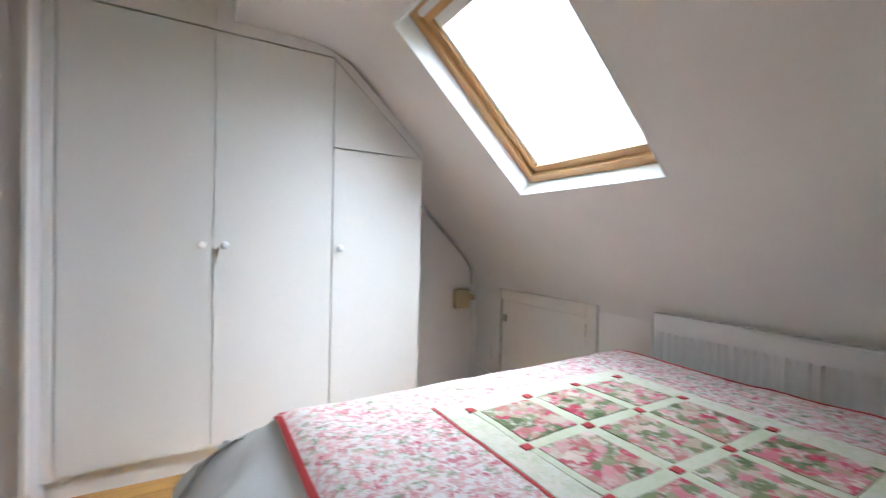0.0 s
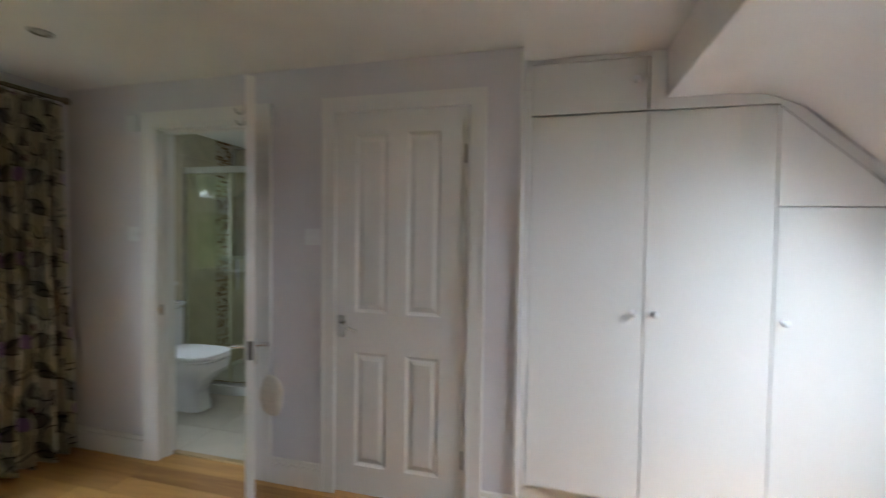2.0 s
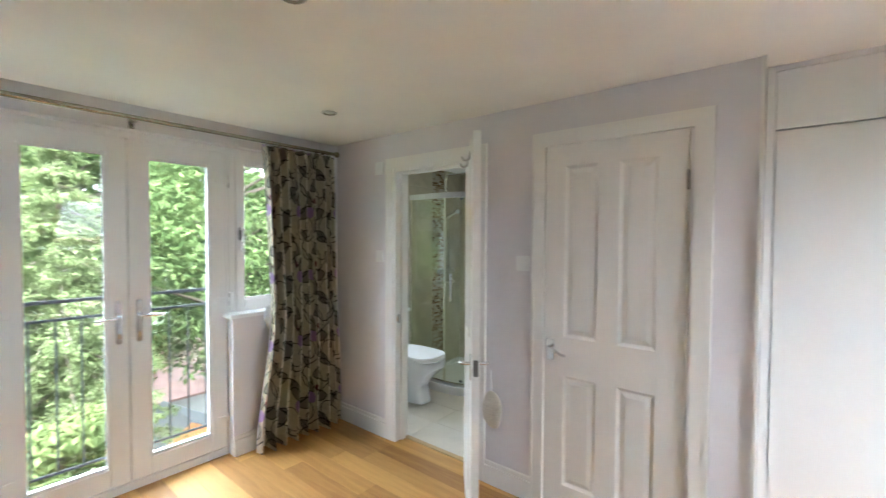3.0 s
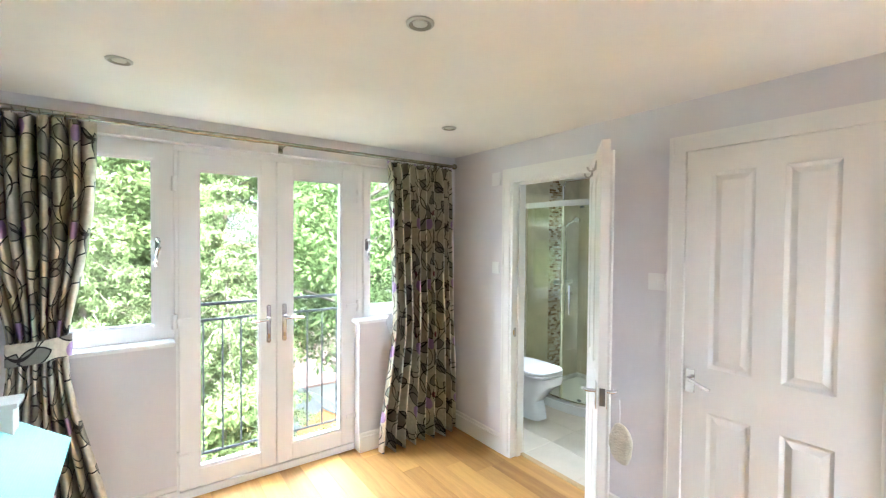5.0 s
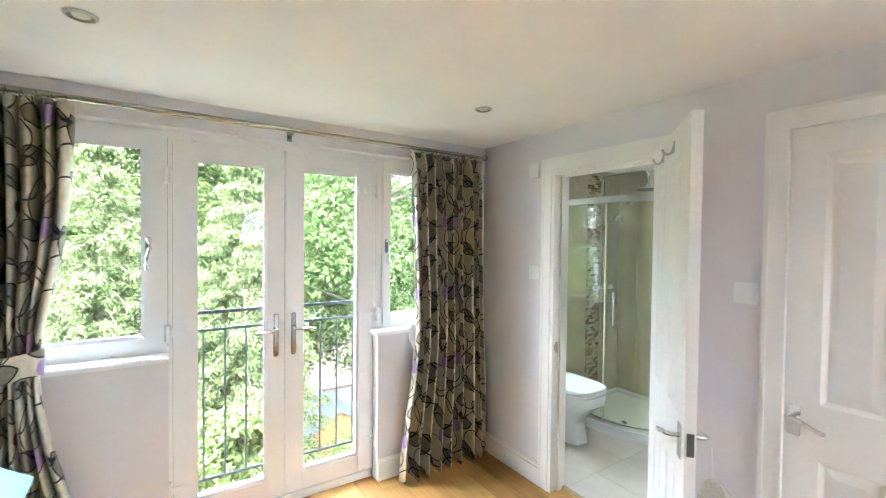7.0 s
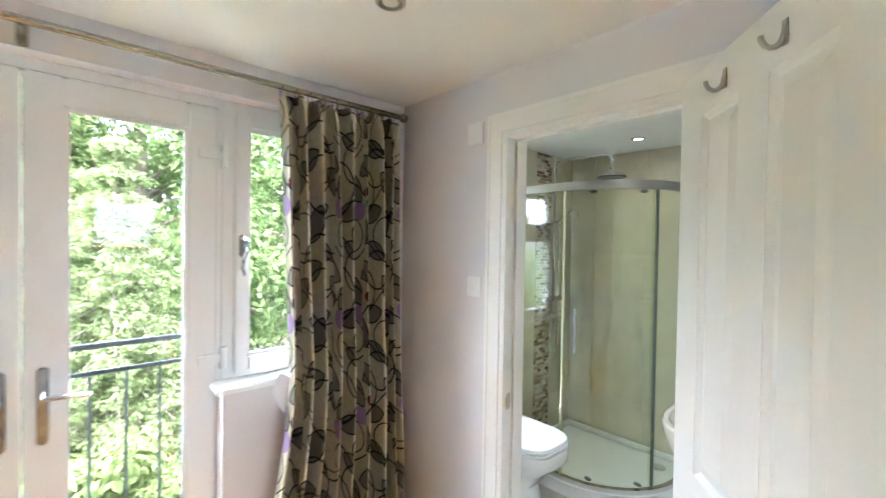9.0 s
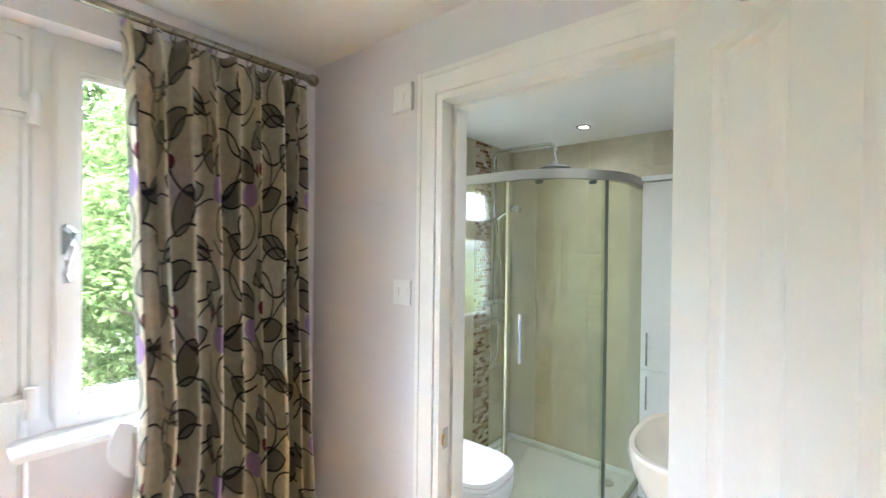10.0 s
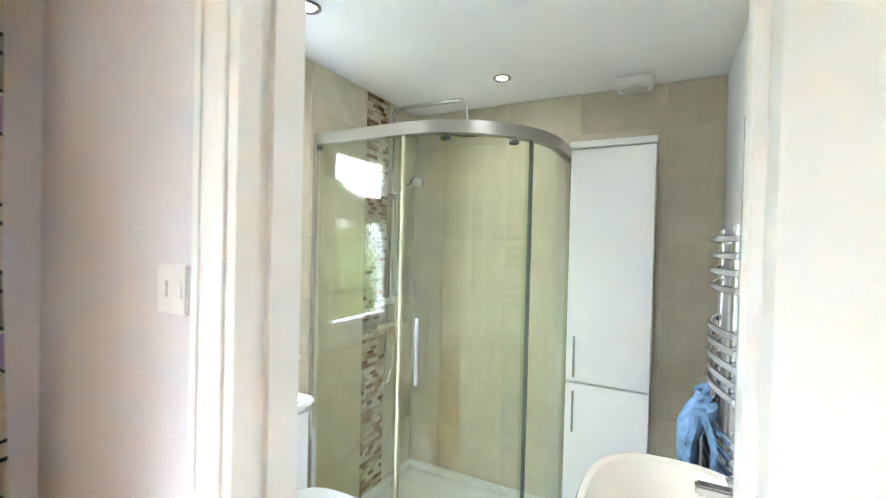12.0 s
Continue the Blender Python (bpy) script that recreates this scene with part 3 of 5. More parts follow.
fd = thing("door_balcony", (FX1, -1.41, 0), "white uPVC double balcony doors with clear glass", "door", "", "structure")
for row in ((FX0, FX1, -1.985, -1.966, 0, 2.10), (FX0, FX1, -0.862, -0.845, 0, 2.10)):
    part("jamb", B(*row), M_UPVC, fd)
part("head", B(FX0, FX1, -1.966, -0.862, 2.063, 2.10), M_UPVC, fd)
part("threshold", B(FX0 - 0.03, FX1 + 0.012, -1.966, -0.862, 0.0, 0.045), M_UPVC, fd)
for y0, y1, hinge, inner in ((-1.964, -1.417, -1.975, -1), (-1.412, -0.864, -0.853, 1)):
    leaf = part("door_leaf", framed(bmesh.new(), y0, y1, 0.05, 2.061, 0.098, FX0 + 0.008, FX1 + 0.008, 0.006, 0.115), M_UPVC, fd, "white uPVC glazed leaf")
    part("bead", framed(bmesh.new(), y0 + 0.097, y1 - 0.097, 0.164, 1.964, 0.014, FX1 - 0.012, FX1 + 0.002, 0.003), M_UPVC, leaf)
    pane("pane", leaf, y0 + 0.1, y1 - 0.1, 0.167, 1.961, -1.89)
    for hz in (0.26, 1.07, 1.87):
        hb = bmesh.new()
        sg = 1 if hinge < -1.4 else -1
        box(hb, FX1 + 0.004, FX1 + 0.030, hinge - sg * 0.012, hinge + sg * 0.088, hz - 0.026, hz + 0.026, bevel=0.012)
        rod(hb, (FX1 + 0.022, hinge - sg * 0.012, hz - 0.042), (FX1 + 0.022, hinge - sg * 0.012, hz + 0.042), 0.015)
        part("hinge", hb, M_UPVC, leaf, "white capped flag hinge", smooth=True)
    hy = y1 - 0.047 if inner < 0 else y0 + 0.047
    pl = part("handle_plate", B(FX1 + 0.006, FX1 + 0.018, hy - 0.015, hy + 0.015, 0.875, 1.125, bevel=0.006), M_CHROME, leaf, "tall chrome handle plate")
    lv = bmesh.new()
    s = inner
    tube(lv, [(FX1 + 0.016, hy, 1.035), (FX1 + 0.05, hy, 1.035), (FX1 + 0.062, hy + s * 0.012, 1.035), (FX1 + 0.064, hy + s * 0.06, 1.032), (FX1 + 0.062, hy + s * 0.115, 1.026)], 0.0085, 10)
    part("lever", lv, M_CHROME, pl, smooth=True)
    # brass colour here paints in the copper-tinted reflection on the plate
    part("keyhole", B(FX1 + 0.0175, FX1 + 0.0195, hy - 0.006, hy + 0.006, 0.905, 0.935, bevel=0.002), M_BRASS, pl)


def side_window(name, y0, y1, handle_y, label):
    w = thing(name, (FX1, (y0 + y1) / 2, 0.96), label, "window", "", "structure")
    part("window_frame", framed(bmesh.new(), y0, y1, 0.957, 2.10, 0.052, FX0, FX1, 0.004), M_UPVC, w)
    sash = part("sash", framed(bmesh.new(), y0 + 0.045, y1 - 0.045, 1.002, 2.055, 0.055, FX0 + 0.02, FX1 + 0.014, 0.006), M_UPVC, w)
    part("bead", framed(bmesh.new(), y0 + 0.099, y1 - 0.099, 1.056, 2.001, 0.012, FX1 - 0.012, FX1 + 0.004, 0.003), M_UPVC, sash)
    pane("pane", sash, y0 + 0.1, y1 - 0.1, 1.057, 2.0, -1.89)
    h = part("handle_base", B(FX1 + 0.012, FX1 + 0.026, handle_y - 0.011, handle_y + 0.011, 1.47, 1.56, bevel=0.005), M_DARKST, sash, "chrome casement handle base")
    hb = bmesh.new()
    tube(hb, [(FX1 + 0.024, handle_y, 1.545), (FX1 + 0.05, handle_y, 1.548), (FX1 + 0.062, handle_y + 0.006, 1.535), (FX1 + 0.060, handle_y + 0.010, 1.50), (FX1 + 0.050, handle_y - 0.004, 1.46), (FX1 + 0.054, handle_y - 0.008, 1.42), (FX1 + 0.062, handle_y - 0.004, 1.395)], 0.0095, 10)
    part("lever", hb, M_CHROME, h, "hooked chrome lever", smooth=True)
    return w


side_window("window_1", -2.60, -1.987, -2.068, "white uPVC casement window with a chrome handle")
side_window("window_2", -0.843, -0.40, -0.77, "narrow white uPVC casement window beside the balcony doors")
for y0, y1 in ((-2.62, -1.99), (-0.885, -0.385)):
    solid("window_sill", B(FX1 - 0.01, -1.742, y0, y1, 0.945, 0.972, bevel=0.006), M_UPVC, "white window board", "window sill", "structure")

# ---- the roof window ----
SLOPE_M = Matrix(((-NZ, 0, NX, W_LOW), (0, 1, 0, W_Y0), (NX, 0, NZ, slope_z(W_LOW)), (0, 0, 0, 1)))
RUN, WIDE = (W_LOW - W_TOP) / NZ, W_Y1 - W_Y0
rw = new("roof_window")
rw.matrix_basis = SLOPE_M
BASE[rw] = SLOPE_M
tagged(rw, "pine-framed roof window with bright clear glass", "roof window", "", "structure")


def flat_frame(x0, x1, y0, y1, w, z0, z1, bevel=0.003):
    return boxes((x0, x0 + w, y0, y1, z0, z1), (x1 - w, x1, y0, y1, z0, z1)), boxes((x0 + w, x1 - w, y0, y0 + w, z0, z1), (x0 + w, x1 - w, y1 - w, y1, z0, z1))


ends, sides = flat_frame(0.004, RUN - 0.004, 0.004, WIDE - 0.004, 0.042, 0.085, 0.15)
part("outer_rail", ends, M_PINE, rw, "varnished pine frame", local=True)
part("outer_stile", sides, M_PINE_SLOPE, rw, "varnished pine frame", local=True)
ends, sides = flat_frame(0.047, RUN - 0.047, 0.047, WIDE - 0.047, 0.036, 0.105, 0.155)
sash = part("sash_rail", ends, M_PINE, rw, "varnished pine sash", local=True)
part("sash_stile", sides, M_PINE_SLOPE, rw, "varnished pine sash", local=True)
part("blind_track", boxes((0.083, RUN - 0.083, 0.083, 0.099, 0.118, 0.135), (0.083, RUN - 0.083, WIDE - 0.099, WIDE - 0.083, 0.118, 0.135), (RUN - 0.13, RUN - 0.083, 0.099, WIDE - 0.099, 0.112, 0.14)), M_PLASTIC, rw, "white blind cassette and side tracks", local=True)
part("control_bar", B(RUN - 0.052, RUN - 0.022, 0.09, WIDE - 0.09, 0.058, 0.084, bevel=0.006), M_PLASTIC, rw, "pale control bar", local=True)
g = part("pane", B(0.075, RUN - 0.075, 0.075, WIDE - 0.075, 0.14, 0.144), M_GLASS, rw, "clear glass pane", local=True)
g.visible_shadow = False
lining = boxes((0.0, 0.006, 0.0, WIDE, -0.004, 0.086), (0.0, RUN, 0.0, 0.004, -0.004, 0.086), (0.0, RUN, WIDE - 0.004, WIDE, -0.004, 0.086), (RUN - 0.006, RUN, 0, WIDE, -0.004, 0.086))
part("lining", lining, M_WHITE, rw, "white painted window lining", local=True)

# ---- built-in wardrobe ----
WY = 0.16
wd = thing("wardrobe", (1.845, 0.43, 0), "cream built-in wardrobe fitted under the roof slope", "wardrobe")
part("carcass", boxes((1.045, 2.612, WY + 0.07, WY + 0.085, 0.09, 1.5), (1.045, 2.1, WY + 0.07, WY + 0.085, 1.5, 1.95), (1.045, 1.66, WY + 0.07, WY + 0.085, 1.95, 2.235)), M_WARD, wd)
part("plinth", B(1.03, 2.60, WY + 0.03, WY + 0.06, 0, 0.098), M_WARD, wd, "cream plinth board")
part("side_panel", B(2.604, 2.622, WY + 0.002, NORTH, 0.0, 1.50), M_WARD, wd)
part("end_strip", boxes((1.027, 1.058, WY - 0.02, WY + 0.03, 0.098, 2.235), (1.015, 1.03, -0.022, 0.012, 0.14, 2.235)), M_GLOSS, wd, "white upright cover strip")


def knob(parent, x, z, y):
    bm = bmesh.new()
    rod(bm, (x, y, z), (x, y - 0.016, z), 0.008, 0.007, 14)
    ball(bm, (x, y - 0.028, z), 0.018, 1, 0.75, 1)
    part("knob", bm, M_PLASTIC, parent, "small round white knob", smooth=True)


d1 = part("door", B(1.064, 1.5905, WY, WY + 0.018, 0.102, 1.960, bevel=0.0015), M_WARD, wd)
knob(d1, 1.548, 1.015, WY)
d2 = part("door", B(1.5955, 2.1195, WY, WY + 0.018, 0.102, 1.960, bevel=0.0015), M_WARD, wd)
knob(d2, 1.640, 1.015, WY)
d3 = part("door", B(2.1245, 2.622, WY, WY + 0.018, 0.102, 1.512, bevel=0.0015), M_WARD, wd)
knob(d3, 2.158, 1.008, WY)
d4 = part("top_door", B(1.062, 1.590, WY, WY + 0.018, 1.968, 2.215, bevel=0.0015), M_WARD, wd)
knob(d4, 1.535, 2.105, WY)
part("top_strip", B(1.045, 1.668, WY + 0.001, WY + 0.02, 2.218, 2.24), M_WARD, wd)
part("filler", B(1.596, 1.668, WY + 0.001, WY + 0.018, 1.968, 2.218), M_WARD, wd)
tri = bmesh.new()
prism(tri, [(2.124, 1.517), (2.622, 1.517), (2.622, 1.572), (2.20, 1.95), (2.124, 1.985)], "y", WY, WY + 0.018)
part("slope_panel", tri, M_WARD, wd, "triangular panel under the roof slope")
fil = bmesh.new()
prism(fil, [(1.668, 1.967), (2.122, 1.967), (2.122, 1.995), (2.05, 2.012), (1.93, 2.02), (1.668, 2.02)], "y", WY + 0.002, WY + 0.018)
part("filler", fil, M_WARD, wd)
# the dark gap line under the slope, put in as a thin grey strip
edge = bmesh.new()
prism(edge, [(2.124, 1.958), (2.124, 1.951), (2.609, 1.519), (2.615, 1.519)], "y", WY - 0.002, WY + 0.004)
part("gap_line", edge, M_STEEL, wd, "narrow grey strip drawn for the dark gap line along the slope")

# ---- eaves: cable, junction box, hatch, socket, radiator ----
cb = thing("cable_conduit", (3.33, 0.70, 0.0), "grey conduit along the foot of the slope", "conduit")
bm = bmesh.new()
tube(bm, [(2.60, 0.705, slope_z(2.60) - 0.015), (2.9, 0.705, slope_z(2.9) - 0.02), (3.2, 0.705, slope_z(3.2) - 0.03), (3.28, 0.705, 0.93), (3.325, 0.70, 0.86), (3.335, 0.70, 0.74)], 0.009)
part("pipe", bm, M_STEEL, cb, smooth=True)
bm = bmesh.new()
tube(bm, [(3.345, 0.70, 0.74), (3.345, 0.70, 0.3), (3.345, 0.70, 0.0)], 0.008)
part("cable", bm, M_PLASTIC, cb, smooth=True)
jb = thing("junction_box", (3.24, 0.70, 0.6), "aged buff plastic junction box", "junction box")
part("body", B(3.185, 3.30, 0.655, 0.72, 0.565, 0.70, bevel=0.006), M_BUFF, jb)
part("lid", B(3.195, 3.29, 0.645, 0.655, 0.60, 0.665, bevel=0.004), M_BUFF, jb)
part("bracket", B(3.30, 3.345, 0.66, 0.72, 0.62, 0.66, bevel=0.003), M_BUFF, jb)

hatch = thing("eaves_hatch", (KNEE, 0.0, 0.0), "low white access door in the knee wall", "hatch")
bm = bmesh.new()
for a in ((0.39, 0.445, 0.14, 0.735), (-0.44, -0.365, 0.14, 0.735), (-0.365, 0.39, 0.665, 0.735)):
    box(bm, KNEE - 0.018, KNEE, a[0], a[1], a[2], a[3], bevel=0.004)
part("casing", bm, M_GLOSS, hatch, "white gloss casing")
hl = part("door", B(KNEE - 0.008, KNEE, -0.36, 0.385, 0.15, 0.658, bevel=0.002), M_GLOSS, hatch)
part("catch", B(KNEE - 0.02, KNEE - 0.008, 0.335, 0.385, 0.515, 0.56, bevel=0.003), M_STEEL, hl, "small steel catch")
for hz in (0.25, 0.55):
    part("hinge", B(KNEE - 0.014, KNEE - 0.006, -0.372, -0.355, hz, hz + 0.07, bevel=0.002), M_STEEL, hl)


def plate(name, label, cat, x0, x1, y0, y1, z0, z1, rockers, axis):
    """A wall plate with screws and rockers; axis is the way it faces."""
    o = thing(name, ((x0 + x1) / 2, (y0 + y1) / 2, z0), label, cat)
    part("plate", B(x0, x1, y0, y1, z0, z1, bevel=0.003), M_PLASTIC, o)
    zc = (z0 + z1) / 2
    for k in range(rockers):
        f = (k + 0.5) / rockers
        if axis == "y":
            xc = x0 + (x1 - x0) * f
            part("rocker", B(xc - 0.009, xc + 0.009, y0 - 0.002, y0 + 0.001, zc - 0.014, zc + 0.014), M_PLASTIC, o)
        else:
            yc = y0 + (y1 - y0) * f
            part("rocker", B(x0 - 0.003, x0 + 0.001, yc - 0.01, yc + 0.01, zc + 0.006, zc + 0.022, bevel=0.001), M_PLASTIC, o)
    for s in (0.1, 0.9):
        bm = bmesh.new()
        if axis == "y":
            rod(bm, (x0 + (x1 - x0) * s, y0 + 0.001, zc), (x0 + (x1 - x0) * s, y0 - 0.001, zc), 0.003)
        else:
            rod(bm, (x0 + 0.001, y0 + (y1 - y0) * s, zc), (x0 - 0.001, y0 + (y1 - y0) * s, zc), 0.003)
        part("screw", bm, M_PLASTIC, o)
    return o


plate("light_switch", "white double light switch on the lilac wall", "light switch", -0.103, -0.015, -0.007, 0.0, 1.31, 1.396, 1, "y")
plate("light_switch", "white light switch beside the bathroom doorway", "light switch", -1.30, -1.214, -0.007, 0.0, 1.312, 1.398, 2, "y")
plate("fan_isolator", "white isolator switch high beside the doorway", "switch", -1.305, -1.215, -0.012, 0.0, 1.962, 2.055, 1, "y")
plate("wall_socket", "white double wall socket near the floor", "socket", KNEE - 0.01, KNEE, 0.505, 0.652, 0.215, 0.30, 2, "x")

rad = thing("radiator", (KNEE, -1.55, 0.2), "white panel radiator under the roof slope", "radiator")
RY0, RY1, RZ0, RZ1 = -2.38, -0.79, 0.20, 0.755
bm = bmesh.new()
n = 46
prof = []
for k in range(n):
    y = RY0 + 0.03 + (RY1 - RY0 - 0.06) * k / n
    w = (RY1 - RY0 - 0.06) / n
    prof += [(3.345, y), (3.345, y + w * 0.55), (3.339, y + w * 0.72), (3.339, y + w * 0.86)]
prof = [(3.36, RY0 + 0.03)] + prof + [(3.36, RY1 - 0.03)]
prism(bm, prof, "z", RZ0 + 0.05, RZ1 - 0.075)
part("front_panel", bm, M_PLASTIC, rad, "white ribbed panel")
part("panel_edge", boxes((3.335, 3.36, RY0, RY1, RZ1 - 0.08, RZ1 - 0.006), (3.335, 3.36, RY0, RY1, RZ0, RZ0 + 0.055), (3.337, 3.36, RY0, RY0 + 0.035, RZ0 + 0.05, RZ1 - 0.07), (3.337, 3.36, RY1 - 0.035, RY1, RZ0 + 0.05, RZ1 - 0.07), bevel=0.004), M_PLASTIC, rad)
for ya in (RY0 - 0.004, RY1):
    part("side_cover", B(3.33, 3.392, ya, ya + 0.004, RZ0 + 0.03, RZ1), M_PLASTIC, rad)
part("top_grille", boxes((3.33, 3.336, RY0, RY1, RZ1 - 0.006, RZ1), (3.384, 3.39, RY0, RY1, RZ1 - 0.006, RZ1), *[(3.336, 3.384, RY0 + 0.05 * k, RY0 + 0.05 * k + 0.022, RZ1 - 0.004, RZ1 - 0.001) for k in range(32)]), M_PLASTIC, rad)
part("valve", rod(rod(bmesh.new(), (3.35, RY1 + 0.045, 0.02), (3.35, RY1 + 0.045, 0.22), 0.009), (3.35, RY1 + 0.0, 0.235), (3.35, RY1 + 0.06, 0.235), 0.014), M_CHROME, rad, smooth=True)

# ---- bed ----
BX0, BX1, BY0, BY1, BZ = 1.72, 3.30, -2.72, -0.63, 0.545


def bed_top(x, y):
    """Height of the bedding: flat, softly rounded over the edges, with slack."""
    d = min(x - BX0, BX1 - x, BY1 - y)
    drop = 0.0 if d > 0.10 else 0.055 * ((0.10 - d) / 0.10) ** 2
    wob = 0.010 * noise.noise((x * 2.2, y * 2.2, 3.0)) + 0.004 * noise.noise((x * 8, y * 8, 7.0))
    return BZ + 0.03 * (x - BX0) / (BX1 - BX0) - drop + wob


bed = thing("bed", (2.5, -1.7, 0), "double divan bed with a mattress", "bed")
part("divan_base", B(BX0 + 0.05, BX1 - 0.05, BY0, BY1 - 0.05, 0.06, 0.30, bevel=0.02), M_BASE, bed)
part("mattress", B(BX0 + 0.04, BX1 - 0.04, BY0, BY1 - 0.04, 0.30, 0.48, bevel=0.03), M_DUVET, bed)
for lx, ly in ((BX0 + 0.12, BY0 + 0.1), (BX1 - 0.12, BY0 + 0.1), (BX0 + 0.12, BY1 - 0.14), (BX1 - 0.12, BY1 - 0.14)):
    part("leg", rod(bmesh.new(), (lx, ly, 0), (lx, ly, 0.06), 0.025), M_BLACK, bed)


def duvet_at(u, v):
    """From the wall-side hem over the top to the other hem; v runs from the pillow end over the foot."""
    hang = 0.34
    total_x, total_y = (BX1 - BX0) + 2 * hang, (BY1 - BY0) + hang
    sx, sy = u * total_x - hang, v * total_y
    over = lambda s, length: (max(0.0, -s), max(0.0, s - length))
    lx, rx = over(sx, BX1 - BX0)
    ry = max(0.0, sy - (BY1 - BY0))
    x = BX0 + min(max(sx, 0), BX1 - BX0)
    y = BY0 + min(sy, BY1 - BY0)
    fall = max(lx, rx, ry)
    out = (0.16 + 0.15 * smooth_step(-1.75, -1.15, y)) * (1 - math.exp(-fall * 4.6)) if fall > 0 else 0
    corner = min(1.0, (max(lx, rx) > 0) * (ry > 0) * 1.0)
    fold = 0.02 * math.sin((y if max(lx, rx) > 0 else x) * 19 + 2 * noise.noise((x, y, 0))) * min(1, fall * 5)
    soft = min(1, fall * 6)
    crease = soft * (0.030 * noise.noise((sx * 3.4, sy * 5.2, 11)) + 0.014 * noise.noise((sx * 9, sy * 13, 4)) + 0.006 * noise.noise((sx * 22, sy * 26, 8)))
    fold += crease
    z = bed_top(x, y) - fall * (0.93 if not corner else 0.86) + 0.01 * noise.noise((sx * 6, sy * 6, 1)) + 0.5 * crease
    x += (-(out + fold) if lx else (out * 0.25 if rx else 0))
    y += (out * 0.7 + fold) if ry else 0
    return (x, y, max(z, 0.02))


dv = thing("duvet", (2.5, -1.7, 0.5), "white cotton duvet hanging over the bed's sides", "duvet")
part("cover", sheet(duvet_at, 150, 150, 0.02), M_DUVET, dv, smooth=True)

QX0, QX1, QY0, QY1 = 1.752, 3.215, -2.55, -0.655
quilt = thing("quilt", (2.5, -1.6, 0.55), "floral patchwork quilt with red binding on the bed", "quilt")


def patch(name, x0, x1, y0, y1, lift, material, label="", thick=0.006, step=0.05):
    """A cloth piece that follows the bedding."""
    nx, ny = max(2, int((x1 - x0) / step)), max(2, int((y1 - y0) / step))
    return part(name, sheet(lambda u, v: (x0 + (x1 - x0) * u, y0 + (y1 - y0) * v, bed_top(x0 + (x1 - x0) * u, y0 + (y1 - y0) * v) + lift + 0.003 * noise.noise(((x0 + (x1 - x0) * u) * 30, (y0 + (y1 - y0) * v) * 30, 5))), nx, ny, thick), material, quilt, label, smooth=True)


patch("border", QX0, QX1, QY0, QY1, 0.010, M_BORDER, "pink rose print border", 0.008, 0.03)
for a in ((QX0 - 0.010, QX0 + 0.005, QY0, QY1 + 0.008), (QX1 - 0.004, QX1 + 0.008, QY0, QY1 + 0.008), (QX0, QX1, QY1 - 0.003, QY1 + 0.008)):
    patch("binding", *a, 0.013, M_RED, "red cotton binding", 0.012)
IX0, IX1, IY0, IY1 = 2.15, 2.93, -2.25, -0.905
patch("inner_piping", IX0 - 0.008, IX1 + 0.008, IY0 - 0.008, IY1 + 0.008, 0.012, M_RED, "red piping", 0.006)
patch("inner_frame", IX0, IX1, IY0, IY1, 0.015, M_CREAMC, "cream sprigged frame", 0.006)
patch("sashing", IX0 + 0.075, IX1 - 0.075, IY0 + 0.075, IY1 - 0.075, 0.017, M_GREENC, "pale green sashing", 0.005)
cols, rows = 3, 5
cw, ch = (IX1 - IX0 - 0.15) / cols, (IY1 - IY0 - 0.15) / rows
for i in range(cols + 1):
    for j in range(rows + 1):
        cx, cy = IX0 + 0.075 + cw * i, IY0 + 0.075 + ch * j
        patch("cornerstone", cx - 0.012, cx + 0.012, cy - 0.012, cy + 0.012, 0.0205, M_RED, "red cornerstone square", 0.004)
        if i < cols and j < rows:
            patch("block", cx + 0.02, cx + cw - 0.02, cy + 0.02, cy + ch - 0.02, 0.0195, M_PATCH, "rose garden print block", 0.004)

# ---- curtain pole and curtains ----
PX, PZ = -1.685, 2.148
pole = thing("curtain_pole", (PX, -1.43, PZ), "brushed steel extending curtain pole with ball ends", "curtain pole")
part("thick_tube", rod(bmesh.new(), (PX, -2.80, PZ), (PX, -1.55, PZ), 0.0145), M_POLE, pole, smooth=True)
part("thin_tube", rod(bmesh.new(), (PX, -1.55, PZ), (PX, -0.09, PZ), 0.0125), M_POLE, pole, smooth=True)
for y in (-0.075, -2.815):
    part("finial", ball(bmesh.new(), (PX, y, PZ), 0.023), M_POLE, pole, "ball finial", smooth=True)
for y in (-0.20, -1.41, -2.66):
    bm = boxes((WALL_X, WALL_X + 0.006, y - 0.013, y + 0.013, PZ - 0.045, PZ + 0.02))
    rod(bm, (WALL_X, y, PZ - 0.02), (PX, y, PZ - 0.014), 0.006)
    part("bracket", bm, M_POLE, pole, "small steel bracket")


